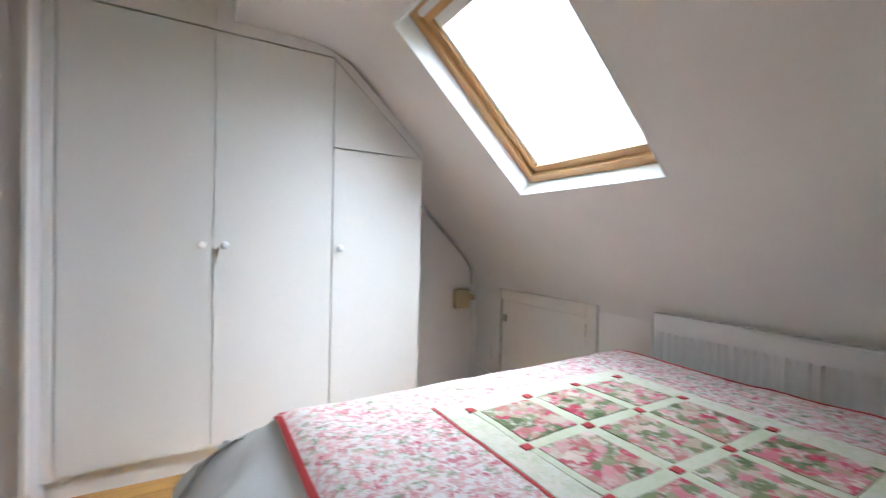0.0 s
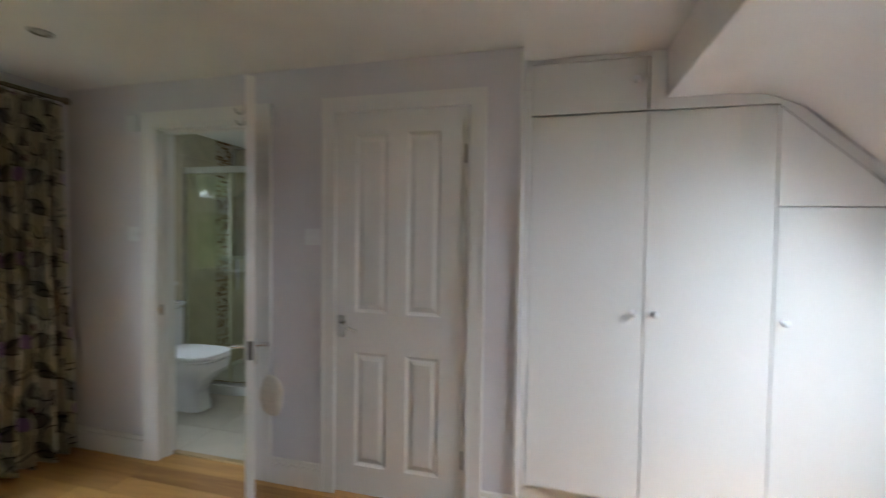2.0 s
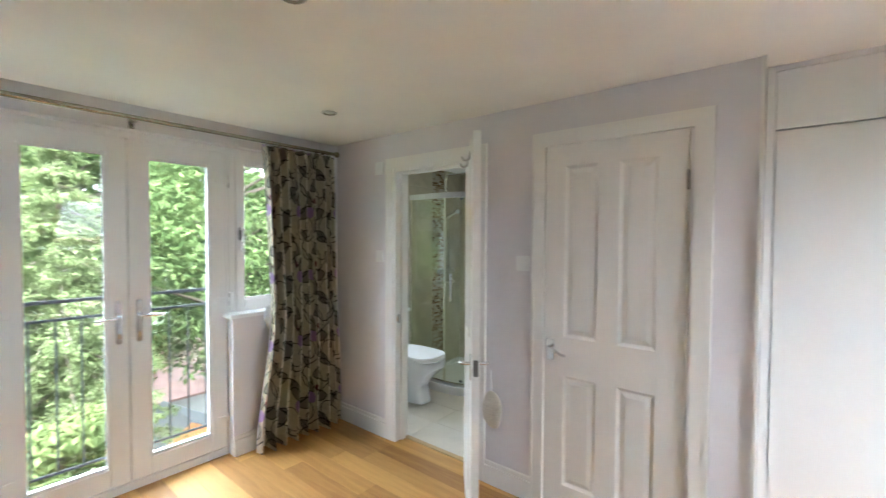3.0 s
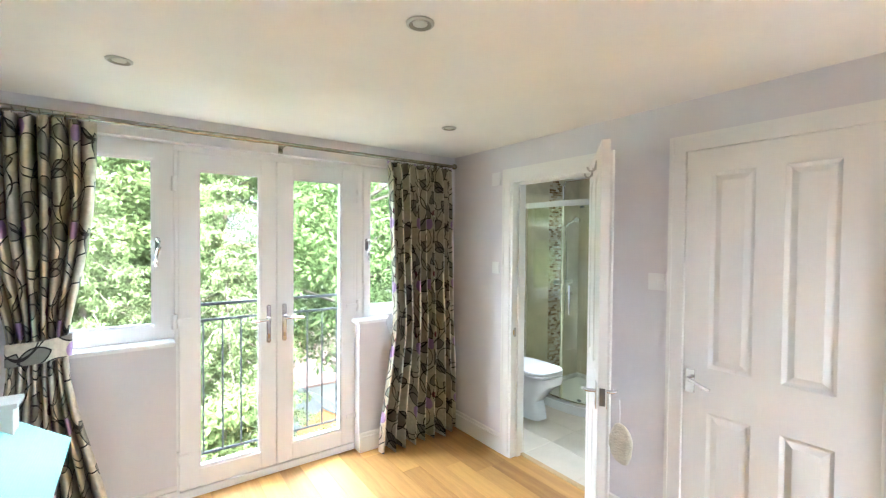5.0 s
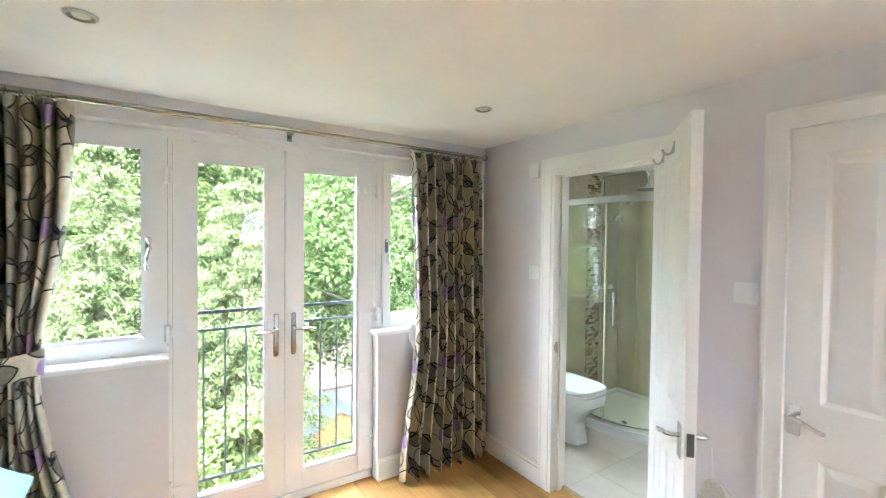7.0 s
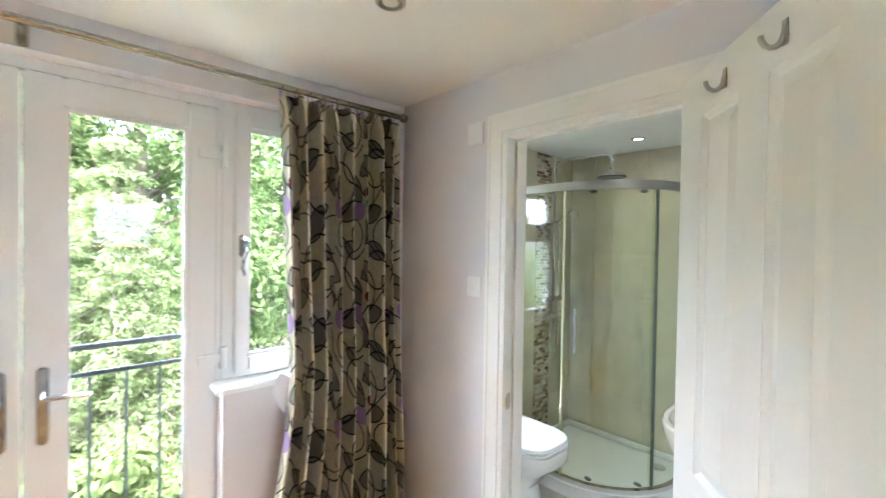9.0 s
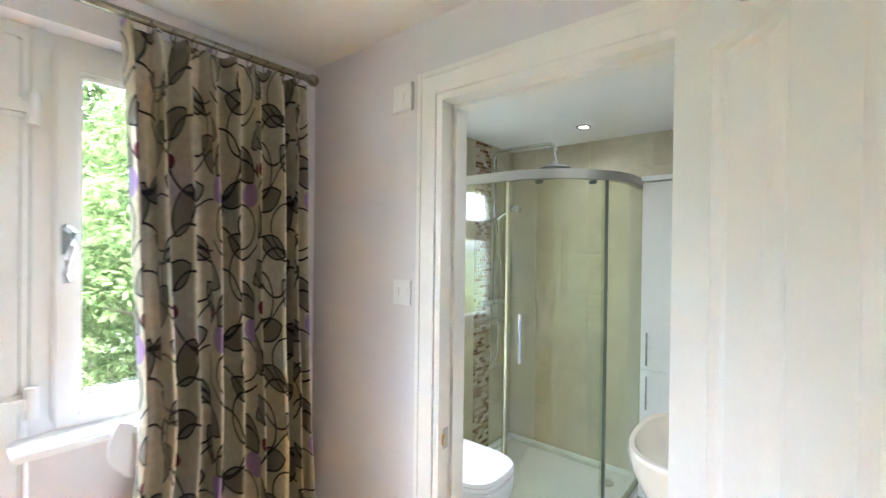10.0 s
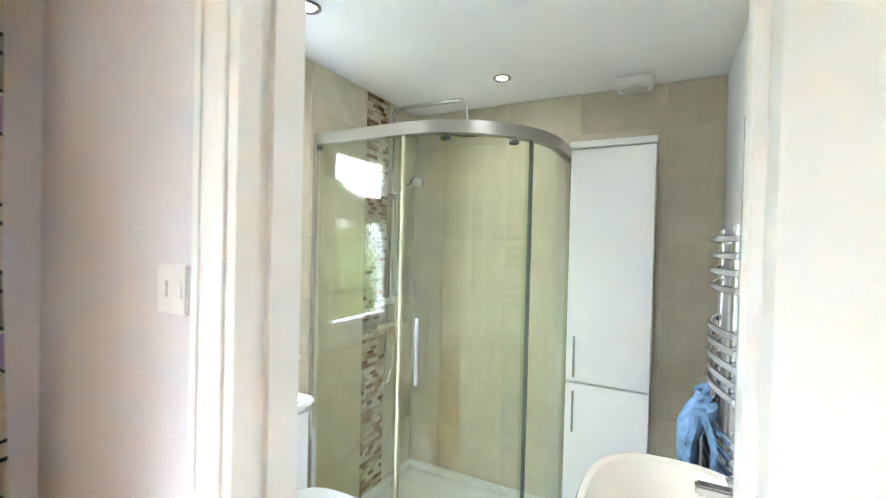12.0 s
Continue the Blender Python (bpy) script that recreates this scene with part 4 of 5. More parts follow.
def curtain(name, y_in, y_out, foot_in, foot_out, waist, label, folds, seed):
    """A pleated curtain; in: the edge nearer the doors. waist: (height, y_in, y_out) where it is gathered, or None."""
    rnd = random.Random(seed)
    ph = [rnd.uniform(-0.5, 0.5) for _ in range(folds * 2 + 2)]
    top, low = 2.126, 0.02
    nu, nv = folds * 18, 70

    def at(u, v):
        z = top + (low - top) * v
        if waist:
            wz, wi, wo = waist
            if z > wz:
                k = smooth_step(0, 1, ((top - z) / (top - wz)) ** 1.6)
                yi, yo = y_in + (wi - y_in) * k, y_out + (wo - y_out) * k
            else:
                k = smooth_step(0, 1.15, (wz - z) / (wz - low))
                yi, yo = wi + (foot_in - wi) * k, wo + (foot_out - wo) * k
            pinch = 1 - 0.55 * math.exp(-((z - wz) / 0.16) ** 2)
        else:
            k = smooth_step(0.35, 1.0, v)
            slack = y_in + 0.045
            if z > 1.02:
                yi = y_in + 0.045 * (top - z) / (top - 1.02)
            else:
                yi = slack + (foot_in - slack) * smooth_step(0, 1, 1.02 - z)
            yo = y_out + (foot_out - y_out) * k
            pinch = 1.0
        uu = u + 0.012 * math.sin(2 * math.pi * u * folds * 0.5 + ph[0])
        a = 2 * math.pi * folds * u + 0.5 * math.sin(2 * v + ph[1]) + ph[int(u * folds)] * 0.6 * math.sin(math.pi * ((u * folds) % 1))
        head = 1 - 0.45 * math.exp(-((top - z) / 0.05) ** 2)
        deep = (0.054 + 0.024 * ph[int(u * folds)]) * pinch * head * (1 + 0.35 * v)
        x = PX - 0.008 + deep * (math.sin(a) + 0.22 * math.sin(2 * a + 3 * ph[2])) + 0.008 * noise.noise((u * 9, z * 2.2, seed))
        y = yi + (yo - yi) * uu + 0.010 * math.cos(a) * pinch + 0.007 * noise.noise((u * 7, z * 1.6, seed + 4))
        ripple = 0.009 * math.sin(2 * math.pi * folds * 3 * u) * math.exp(-((top - 0.05 - z) / 0.06) ** 2)
        hem = 0.02 * noise.noise((u * 6, 0, seed)) * (v > 0.999)
        return (x + ripple, y, max(0.008, z + hem))

    o = thing(name, (PX, (y_in + y_out) / 2, 0), label, "curtain", "curtains at the balcony doors")
    pts = [[at(i / nu, j / nv) for j in range(nv + 1)] for i in range(nu + 1)]
    me = bpy.data.meshes.new("cloth")
    inv = BASE[o].inverted()
    verts = [inv @ Vector(p) for r in pts for p in r]
    along = [0.0]
    for i in range(nu):
        along.append(along[-1] + math.dist(pts[i][nv // 4], pts[i + 1][nv // 4]))
    w = nv + 1
    quads = [(i * w + j, (i + 1) * w + j, (i + 1) * w + j + 1, i * w + j + 1) for i in range(nu) for j in range(nv)]
    me.from_pydata(verts, [], quads)
    uvl = me.uv_layers.new(name="cloth")
    for f in me.polygons:
        f.use_smooth = True
        for li, vi in zip(f.loop_indices, f.vertices):
            i, j = divmod(vi, w)
            uvl.data[li].uv = (along[i] + seed * 0.31, (top - low) * (1 - j / nv) + seed * 0.17)
    me.materials.append(M_CURTAIN)
    me.materials.append(M_LINING)
    c = new("cloth", me)
    c.parent = o
    BASE[c] = BASE[o]
    so = c.modifiers.new("thickness", "SOLIDIFY")
    so.thickness, so.offset, so.material_offset = 0.004, 0.0, 0
    for k in range(folds + 2):
        y = y_in + (y_out - y_in) * (k + 0.3) / (folds + 2)
        bm = bmesh.new()
        tube(bm, arc((PX, y, PZ - 0.012), 0.022, 0, 350, 16, "xz"), 0.0022, 6)
        box(bm, PX - 0.003, PX + 0.003, y - 0.002, y + 0.002, PZ - 0.055, PZ - 0.034)
        part("ring", bm, M_POLE, o, "steel curtain ring", smooth=True)
    return o, at


cur_l, at_l = curtain("curtain", -2.335, -2.79, -2.26, -2.83, (1.02, -2.44, -2.655), "taupe patterned curtain gathered in a tie-back", 8, 3)
cur_r, at_r = curtain("curtain", -0.69, -0.105, -0.755, -0.055, None, "taupe satin curtain with looping leaf pattern, hanging loose", 8, 8)


def band(y0, y1, z, h, x_front, x_back, drop):
    """A cloth tie-back round a gathered curtain."""
    cy, ry = (y0 + y1) / 2, abs(y1 - y0) / 2
    cx, rx = (x_front + x_back) / 2, (x_front - x_back) / 2
    return lambda u, v: (cx + rx * math.cos(2 * math.pi * u), cy + ry * math.sin(2 * math.pi * u), z + drop * math.sin(2 * math.pi * u) - h * v + 0.004 * math.sin(9 * u))


tie = thing("curtain_tie_back", (PX, -2.55, 1.0), "taupe patterned fabric tie-back round the curtain", "tie-back")
tb = part("band", sheet(band(-2.655, -2.425, 1.07, 0.105, PX + 0.058, PX - 0.05, 0.012), 40, 4, 0.004), M_CURTAIN, tie, smooth=True)
uvl = tb.data.uv_layers.new(name="cloth")
for f in tb.data.polygons:
    for li, vi in zip(f.loop_indices, f.vertices):
        co = tb.data.vertices[vi].co
        uvl.data[li].uv = (co.y * 1.3 + 0.62, co.z + 0.19)
part("hook", tube(bmesh.new(), [(WALL_X, -2.735, 1.10), (WALL_X + 0.06, -2.735, 1.10), (WALL_X + 0.075, -2.735, 1.12)], 0.006), M_STEEL, tie, "small metal wall hook", smooth=True)
tie2 = thing("curtain_tie_back", (PX, -0.74, 1.0), "loose tie-back showing its white lining", "tie-back")


def tongue(u, v):
    a = math.pi * (0.15 + 0.8 * u)
    w = 0.055 * (0.35 + 0.65 * math.sin(math.pi * min(1, 0.15 + u * 0.9)))
    return (PX + 0.05 + 0.03 * math.sin(a) - 0.02 * v, -0.668 - 0.045 * math.sin(a) + w * (v - 0.2), 1.03 - 0.15 * u - 0.02 * v)


part("band", sheet(tongue, 16, 6, 0.005), M_LINING, tie2, "white lining side", smooth=True)

# ---- dolls' house by the curtain ----
dh = thing("dolls_house", (-1.0, -2.62, 0), "dolls' house with an aqua roof and off-white walls", "dolls' house")
HX0, HX1, HY0, HY1, EZ, RZ = -1.37, -0.68, -2.78, -2.46, 0.683, 0.835
part("body", boxes((HX0 + 0.03, HX1 - 0.03, HY0, HY1, 0.0, EZ - 0.02), bevel=0.004), M_TOYWHITE, dh)
for sgn, yr in ((1, HY1 + 0.06), (-1, HY0 - 0.04)):
    rb = bmesh.new()
    ym = (HY0 + HY1) / 2
    courses = 32
    top = []
    for k in range(courses):
        for f in (k / courses, (k + 0.94) / courses):
            top.append((ym + (yr - ym) * f, RZ + (EZ - RZ) * f - (0.0 if f == k / courses else -0.0008)))
    prism(rb, top + [(yr, EZ), (yr, EZ - 0.014), (ym, RZ - 0.016)], "x", HX0, HX1)
    part("roof", rb, M_AQUA, dh, "aqua painted roof panel with shallow shingle grooves")
gb = bmesh.new()
prism(gb, [(HY0, EZ - 0.02), (HY1, EZ - 0.02), ((HY0 + HY1) / 2, RZ - 0.02)], "x", HX0 + 0.03, HX1 - 0.03)
part("gable", gb, M_TOYWHITE, dh)
ch_ = part("chimney", B(-1.33, -1.225, -2.655, -2.555, 0.77, 0.895, bevel=0.002), M_TOYWHITE, dh, "off-white chimney")
part("cap", B(-1.345, -1.21, -2.67, -2.54, 0.895, 0.915, bevel=0.002), M_TOYWHITE, ch_)
for x in (-1.23, -1.03, -0.83):
    for z in (0.12, 0.42):
        w = part("window", boxes((x - 0.05, x + 0.05, HY1, HY1 + 0.004, z, z + 0.15)), M_BLACK, dh, "dark painted window")
        part("window_bars", boxes((x - 0.055, x + 0.055, HY1 + 0.004, HY1 + 0.008, z - 0.006, z + 0.004), (x - 0.055, x + 0.055, HY1 + 0.004, HY1 + 0.008, z + 0.146, z + 0.156), (x - 0.003, x + 0.003, HY1 + 0.004, HY1 + 0.008, z, z + 0.15), (x - 0.05, x + 0.05, HY1 + 0.004, HY1 + 0.008, z + 0.072, z + 0.078), (x - 0.055, x - 0.045, HY1 + 0.004, HY1 + 0.008, z, z + 0.15), (x + 0.045, x + 0.055, HY1 + 0.004, HY1 + 0.008, z, z + 0.15)), M_TOYWHITE, w)
        for s in (-1, 1):
            part("shutter", boxes((x + s * 0.058, x + s * 0.09, HY1, HY1 + 0.007, z - 0.004, z + 0.154), *[(x + s * 0.062, x + s * 0.086, HY1 + 0.007, HY1 + 0.010, z + 0.008 + 0.014 * k, z + 0.016 + 0.014 * k) for k in range(10)]), M_TOYWHITE, w, "louvred shutter")

# scrubber on the bathroom door's lever
sc = thing("bath_scrubber", (0.03, -0.52, 0.65), "oval natural fibre bath scrubber hung on a door handle", "scrubber")
bm = ball(bmesh.new(), (0.058, -0.50, 0.698), 0.088, 0.6, 0.22, 1.0, 24)
for v in bm.verts:
    v.co += Vector((noise.noise(v.co * 30), noise.noise(v.co * 30 + Vector((5, 0, 0))), noise.noise(v.co * 30 + Vector((0, 5, 0))))) * 0.006
part("pad", bm, M_MESH, sc, smooth=True)
part("cord", tube(bmesh.new(), [(0.052, -0.50, 0.785), (0.05, -0.497, 0.83), (0.043, -0.490, 0.878)], 0.002, 6), M_LINING, sc, "pale cord loop", smooth=True)


M_BAFFLE = shade("dark_lamp_baffle", (0.06, 0.055, 0.05), 0.4)
M_BRONZED = shade("tarnished_lamp_rim", (0.24, 0.21, 0.16), 0.4)


def downlight(at, lit, label, name="ceiling_downlight"):
    x, y, z = at
    o = thing(name, at, label, "downlight", "ceiling downlights")
    bm = bmesh.new()
    n = 28
    rings = []
    for r, dz in ((0.045, 0.0), (0.0445, -0.004), (0.041, -0.0065), (0.036, -0.007)):
        rings.append([(r * math.cos(2 * math.pi * k / n), r * math.sin(2 * math.pi * k / n), dz) for k in range(n)])
    loft(bm, rings, close=False)
    part("bezel", bm, M_BRONZED if lit else M_STEEL, o, "metal bezel", smooth=True, local=True)
    bm = bmesh.new()
    loft(bm, [[(r * math.cos(2 * math.pi * k / n), r * math.sin(2 * math.pi * k / n), dz) for k in range(n)] for r, dz in ((0.036, -0.007), (0.033, -0.0045), (0.0255, -0.002), (0.024, 0.0))], close=False)
    part("baffle", bm, M_BAFFLE if lit else M_BRONZED, o, "dark inner ring" if lit else "metal inner ring", smooth=True, local=True)
    part("lens", rod(bmesh.new(), (0, 0, -0.0035), (0, 0, 0.0), 0.0235, seg=24), M_LAMPON if lit else M_LAMPOFF, o, "lit lens" if lit else "unlit glass lens", local=True)
    return o


for p in ((-0.08, -1.437), (-1.009, -2.214), (-1.03, -0.616)):
    downlight((*p, 2.239), False, "unlit recessed ceiling downlight with a metal bezel")
# the third bathroom downlight and its lamp are added, unseen from the camera path
for p in ((-1.217, 1.491), (-1.61, 0.635), (-0.62, 0.635)):
    downlight((*p, BC - 0.001), True, "lit recessed bathroom downlight with a chrome bezel")
    lamp = new("downlight_lamp", bpy.data.lights.new("downlight_lamp", "SPOT"))
    lamp.data.energy, lamp.data.color, lamp.data.spot_size, lamp.data.spot_blend, lamp.data.shadow_soft_size = 0.095, (1, 0.93, 0.82), radians(155), 1.0, 0.03
    lamp.matrix_world = look((p[0], p[1], BC - 0.012), (p[0], p[1], 0))

# ---- bathroom window ----
bw = thing("window_3", (BL, 0.60, 0.95), "white uPVC bathroom window with a top light", "window", "", "structure")
BWX0, BWX1 = -2.03, -1.965
part("window_frame", framed(bmesh.new(), 0.30, 0.90, 0.95, 1.98, 0.045, BWX0, BWX1, 0.004), M_UPVC, bw)
part("transom", B(BWX0, BWX1, 0.345, 0.855, 1.60, 1.655, bevel=0.004), M_UPVC, bw)
ts = part("top_sash", framed(bmesh.new(), 0.34, 0.86, 1.65, 1.94, 0.045, BWX0 + 0.015, BWX1 + 0.012, 0.005), M_UPVC, bw)
pane("pane", ts, 0.38, 0.82, 1.69, 1.90, -1.99)
part("handle", tube(bmesh.new(), [(BWX1 + 0.012, 0.60, 1.675), (BWX1 + 0.04, 0.60, 1.675), (BWX1 + 0.045, 0.64, 1.67), (BWX1 + 0.045, 0.70, 1.665)], 0.008), M_CHROME, ts, smooth=True)
ls = part("main_sash", framed(bmesh.new(), 0.34, 0.86, 0.99, 1.605, 0.045, BWX0 + 0.012, BWX1 + 0.008, 0.005), M_UPVC, bw)
pane("pane", ls, 0.38, 0.82, 1.03, 1.565, -1.99)
solid("window_sill", B(BWX1 - 0.01, BL + 0.03, 0.29, 0.91, 0.925, 0.952, bevel=0.005), M_UPVC, "white bathroom window sill", "window sill", "structure")
solid("trim_bath_reveal", boxes((BWX1, BL, 0.30, 0.306, 0.952, 1.98), (BWX1, BL, 0.894, 0.90, 0.952, 1.98), (BWX1, BL, 0.306, 0.894, 1.974, 1.98)), M_WHITE, "white window reveal", "reveal", "structure")

# ---- shower ----
AC, AR = (-1.46, 1.52), 0.52
SH_Y, SH_X = AC[1] - AR, AC[0] + AR


def shower_line(off=0.0, a0=0.0, a1=1.0, n=40):
    """Points along the enclosure from the window wall round to the back wall; off widens it."""
    full = [(BL, SH_Y - off)] + [(AC[0] + (AR + off) * math.cos(radians(-90 + 90 * k / 32)), AC[1] + (AR + off) * math.sin(radians(-90 + 90 * k / 32))) for k in range(33)] + [(SH_X + off, BB)]
    ln = [0.0]
    for p, q in zip(full, full[1:]):
        ln.append(ln[-1] + math.dist(p, q))
    out = []
    for k in range(n + 1):
        s = ln[-1] * (a0 + (a1 - a0) * k / n)
        i = max(j for j in range(len(ln) - 1) if ln[j] <= s + 1e-9)
        f = (s - ln[i]) / max(1e-9, ln[i + 1] - ln[i])
        out.append((full[i][0] + (full[i + 1][0] - full[i][0]) * f, full[i][1] + (full[i + 1][1] - full[i][1]) * f))
    return out


def strip(a, b, z0, z1):
    bm = bmesh.new()
    prism(bm, a + b[::-1], "z", z0, z1)
    return bm


tray = thing("shower_tray", (-1.45, 1.45, 0), "white quadrant shower tray with a raised rim", "shower tray")
bm = bmesh.new()
outer = shower_line(0.03)
prism(bm, outer + [(BL, BB)], "z", 0.0, 0.035)
part("base", bm, M_PORC, tray)
part("rim", strip(shower_line(0.03), shower_line(-0.055), 0.035, 0.078), M_PORC, tray)
part("wall_rim", boxes((BL, BL + 0.04, SH_Y + 0.06, BB - 0.04, 0.035, 0.075), (BL, SH_X - 0.06, BB - 0.04, BB, 0.035, 0.075), bevel=0.008), M_PORC, tray)
wst = part("waste", rod(bmesh.new(), (-1.12, 1.70, 0.034), (-1.12, 1.70, 0.040), 0.045, seg=24), M_STEEL, tray, "round metal waste cover")

sh = thing("shower_enclosure", (-1.45, 1.45, 0.08), "quadrant shower enclosure of green-tinted glass in chrome rails", "shower enclosure")
part("top_rail", strip(shower_line(0.016), shower_line(-0.022), 1.875, 1.925), M_STEEL, sh, "satin chrome curved head rail", smooth=True)
part("bottom_rail", strip(shower_line(0.012), shower_line(-0.020), 0.078, 0.105), M_CHROME, sh, "chrome curved bottom rail", smooth=True)
for r in ((BL, BL + 0.025, SH_Y - 0.018, SH_Y + 0.022), (SH_X - 0.02, SH_X + 0.016, BB - 0.025, BB)):
    part("wall_post", B(*r, 0.078, 1.925, bevel=0.003), M_CHROME, sh, "chrome wall channel")
for name, a, b, off in (("fixed_pane", 0.02, 0.30, 0.004), ("sliding_door", 0.275, 0.63, -0.012), ("fixed_pane", 0.61, 0.985, 0.004)):
    gl = part(name, strip(shower_line(off, a, b, 24), shower_line(off - 0.006, a, b, 24), 0.105, 1.875), M_SHOWER, sh, "curved green-tinted glass", smooth=True)
    gl.visible_shadow = False
    if name == "sliding_door":
        door_glass = gl
M_SEAL = shade("yellowed_clear_seal", (0.56, 0.55, 0.38), 0.3)
M_DSEAL = shade("grey_rubber_seal", (0.16, 0.18, 0.16), 0.5)
for a, mt, lab in ((0.293, M_SEAL, "yellowed plastic seal"), (0.63, M_DSEAL, "grey rubber seal")):
    p = shower_line(-0.004, a, a, 1)[0]
    part("seal", B(p[0] - 0.007, p[0] + 0.007, p[1] - 0.012, p[1] + 0.010, 0.105, 1.875, bevel=0.003), mt, sh, lab)
p, q = shower_line(0.0, 0.34, 0.34, 1)[0], shower_line(0.06, 0.34, 0.34, 1)[0]
bm = bmesh.new()
rod(bm, (q[0], q[1], 0.90), (q[0], q[1], 1.16), 0.009)
for z in (0.93, 1.13):
    rod(bm, (p[0], p[1], z), (q[0], q[1], z), 0.007)
part("bar_handle", bm, M_CHROME, sh, "chrome D handle", smooth=True)
for a in (0.40, 0.58):
    for z in (0.125, 1.862):
        p = shower_line(-0.02, a, a, 1)[0]
        part("roller", ball(bmesh.new(), (p[0], p[1], z), 0.016, 1.5, 0.7, 0.7), M_DSEAL, sh, "dark roller", smooth=True)

sv = thing("shower_mixer", (BL, 1.53, 1.1), "chrome bar shower with riser, overhead rose and handset", "shower")
vx = BL + 0.055
part("valve", tube(ball(ball(bmesh.new(), (vx, 1.40, 1.12), 0.026), (vx, 1.66, 1.12), 0.026), [(vx, 1.40, 1.12), (vx, 1.66, 1.12)], 0.024, 14), M_CHROME, sv, "chrome bar valve", smooth=True)
part("riser", tube(bmesh.new(), [(vx, 1.53, 1.14), (vx, 1.53, 2.135)] + arc((vx + 0.05, 1.53, 2.135), 0.05, 180, 90, 6)[1:] + [(-1.60, 1.535, 2.187)] + arc((-1.47, 1.54, 2.135), 0.052, 90, 0, 6) + [(-1.418, 1.54, 2.065)], 0.011, 12), M_CHROME, sv, "bent chrome riser", smooth=True)
hd = bmesh.new()
rod(hd, (-1.418, 1.54, 2.035), (-1.418, 1.54, 2.07), 0.03, 0.014, 16)
rod(hd, (-1.418, 1.54, 2.02), (-1.418, 1.54, 2.035), 0.10, 0.085, 32)
rain = part("rain_head", hd, M_CHROME, sv, "round chrome rain head", smooth=True)
part("nozzle_plate", rod(bmesh.new(), (-1.418, 1.54, 2.014), (-1.418, 1.54, 2.021), 0.092, 0.096, 32), M_DSEAL, rain, "dark rubber nozzle plate", smooth=True)
hs = bmesh.new()
tube(hs, [(vx + 0.02, 1.53, 1.70), (vx + 0.06, 1.54, 1.74), (vx + 0.15, 1.55, 1.78)], 0.011, 10)
rod(hs, (vx + 0.15, 1.55, 1.765), (vx + 0.165, 1.552, 1.80), 0.05, 0.03, 20)
part("handset", hs, M_CHROME, sv, "chrome handset", smooth=True)
part("slider", B(vx - 0.015, vx + 0.03, 1.51, 1.55, 1.68, 1.72, bevel=0.006), M_CHROME, sv)
part("hose", tube(bmesh.new(), [(vx, 1.50, 1.095), (vx + 0.01, 1.49, 0.95), (vx + 0.02, 1.47, 0.80), (vx + 0.03, 1.45, 0.72), (vx + 0.045, 1.46, 0.69), (vx + 0.05, 1.50, 0.76), (vx + 0.045, 1.53, 1.0), (vx + 0.04, 1.54, 1.4), (vx + 0.025, 1.53, 1.69)], 0.006, 8), M_CHROME, sv, "flexible chrome hose", smooth=True)
part("soap_shelf", boxes((BL, BL + 0.10, 1.36, 1.64, 0.985, 0.993), (BL + 0.095, BL + 0.10, 1.36, 1.64, 0.993, 1.012)), M_CHROME, sv, "narrow wall shelf")


# ---- toilet, basin, cabinet, rail ----
def oval(cx, cy, rx, ry, z, n=32, square=2.6, back=None):
    out = []
    for k in range(n):
        a = 2 * math.pi * k / n
        c, s = math.cos(a), math.sin(a)
        x, y = cx + rx * math.copysign(abs(c) ** (2 / square), c), cy + ry * math.copysign(abs(s) ** (2 / square), s)
        out.append((max(x, back) if back is not None else x, y, z))
    return out


TY = 0.69
wc = thing("toilet", (-1.5, TY, 0), "white close-coupled toilet with its lid down", "toilet")
bm = bmesh.new()
loft(bm, [oval(-1.60, TY, 0.215, 0.095, 0.0, square=4), oval(-1.60, TY, 0.21, 0.09, 0.03, square=4), oval(-1.61, TY, 0.195, 0.085, 0.16, square=4), oval(-1.59, TY, 0.24, 0.125, 0.25, square=3.5), oval(-1.55, TY, 0.295, 0.165, 0.33, square=3.5), oval(-1.548, TY, 0.297, 0.18, 0.385, square=3.5), oval(-1.548, TY, 0.293, 0.177, 0.40, square=3.5)])
part("pan", bm, M_PORC, wc, "white porcelain pan", smooth=True)
bm = bmesh.new()
loft(bm, [oval(-1.528, TY, 0.262, 0.185, 0.402, square=3.4), oval(-1.528, TY, 0.267, 0.19, 0.408, square=3.4), oval(-1.528, TY, 0.267, 0.19, 0.418, square=3.4), oval(-1.528, TY, 0.262, 0.186, 0.423, square=3.4)])
part("seat", bm, M_PLASTIC, wc, smooth=True)
bm = bmesh.new()
loft(bm, [oval(-1.528, TY, 0.264, 0.187, 0.425, square=3.4), oval(-1.528, TY, 0.268, 0.19, 0.432, square=3.4), oval(-1.528, TY, 0.262, 0.185, 0.447, square=3.4), oval(-1.528, TY, 0.202, 0.14, 0.455, square=3.4), oval(-1.528, TY, 0.062, 0.06, 0.457, square=3.4)])
part("lid", bm, M_PLASTIC, wc, "white lid", smooth=True)
part("cistern", B(-1.915, -1.785, TY - 0.185, TY + 0.185, 0.40, 0.765, bevel=0.02), M_PORC, wc, smooth=True)
part("cistern_lid", B(-1.917, -1.775, TY - 0.195, TY + 0.195, 0.765, 0.80, bevel=0.012), M_PORC, wc, smooth=True)
part("flush_button", rod(bmesh.new(), (-1.85, TY, 0.80), (-1.85, TY, 0.806), 0.025, seg=24), M_CHROME, wc)

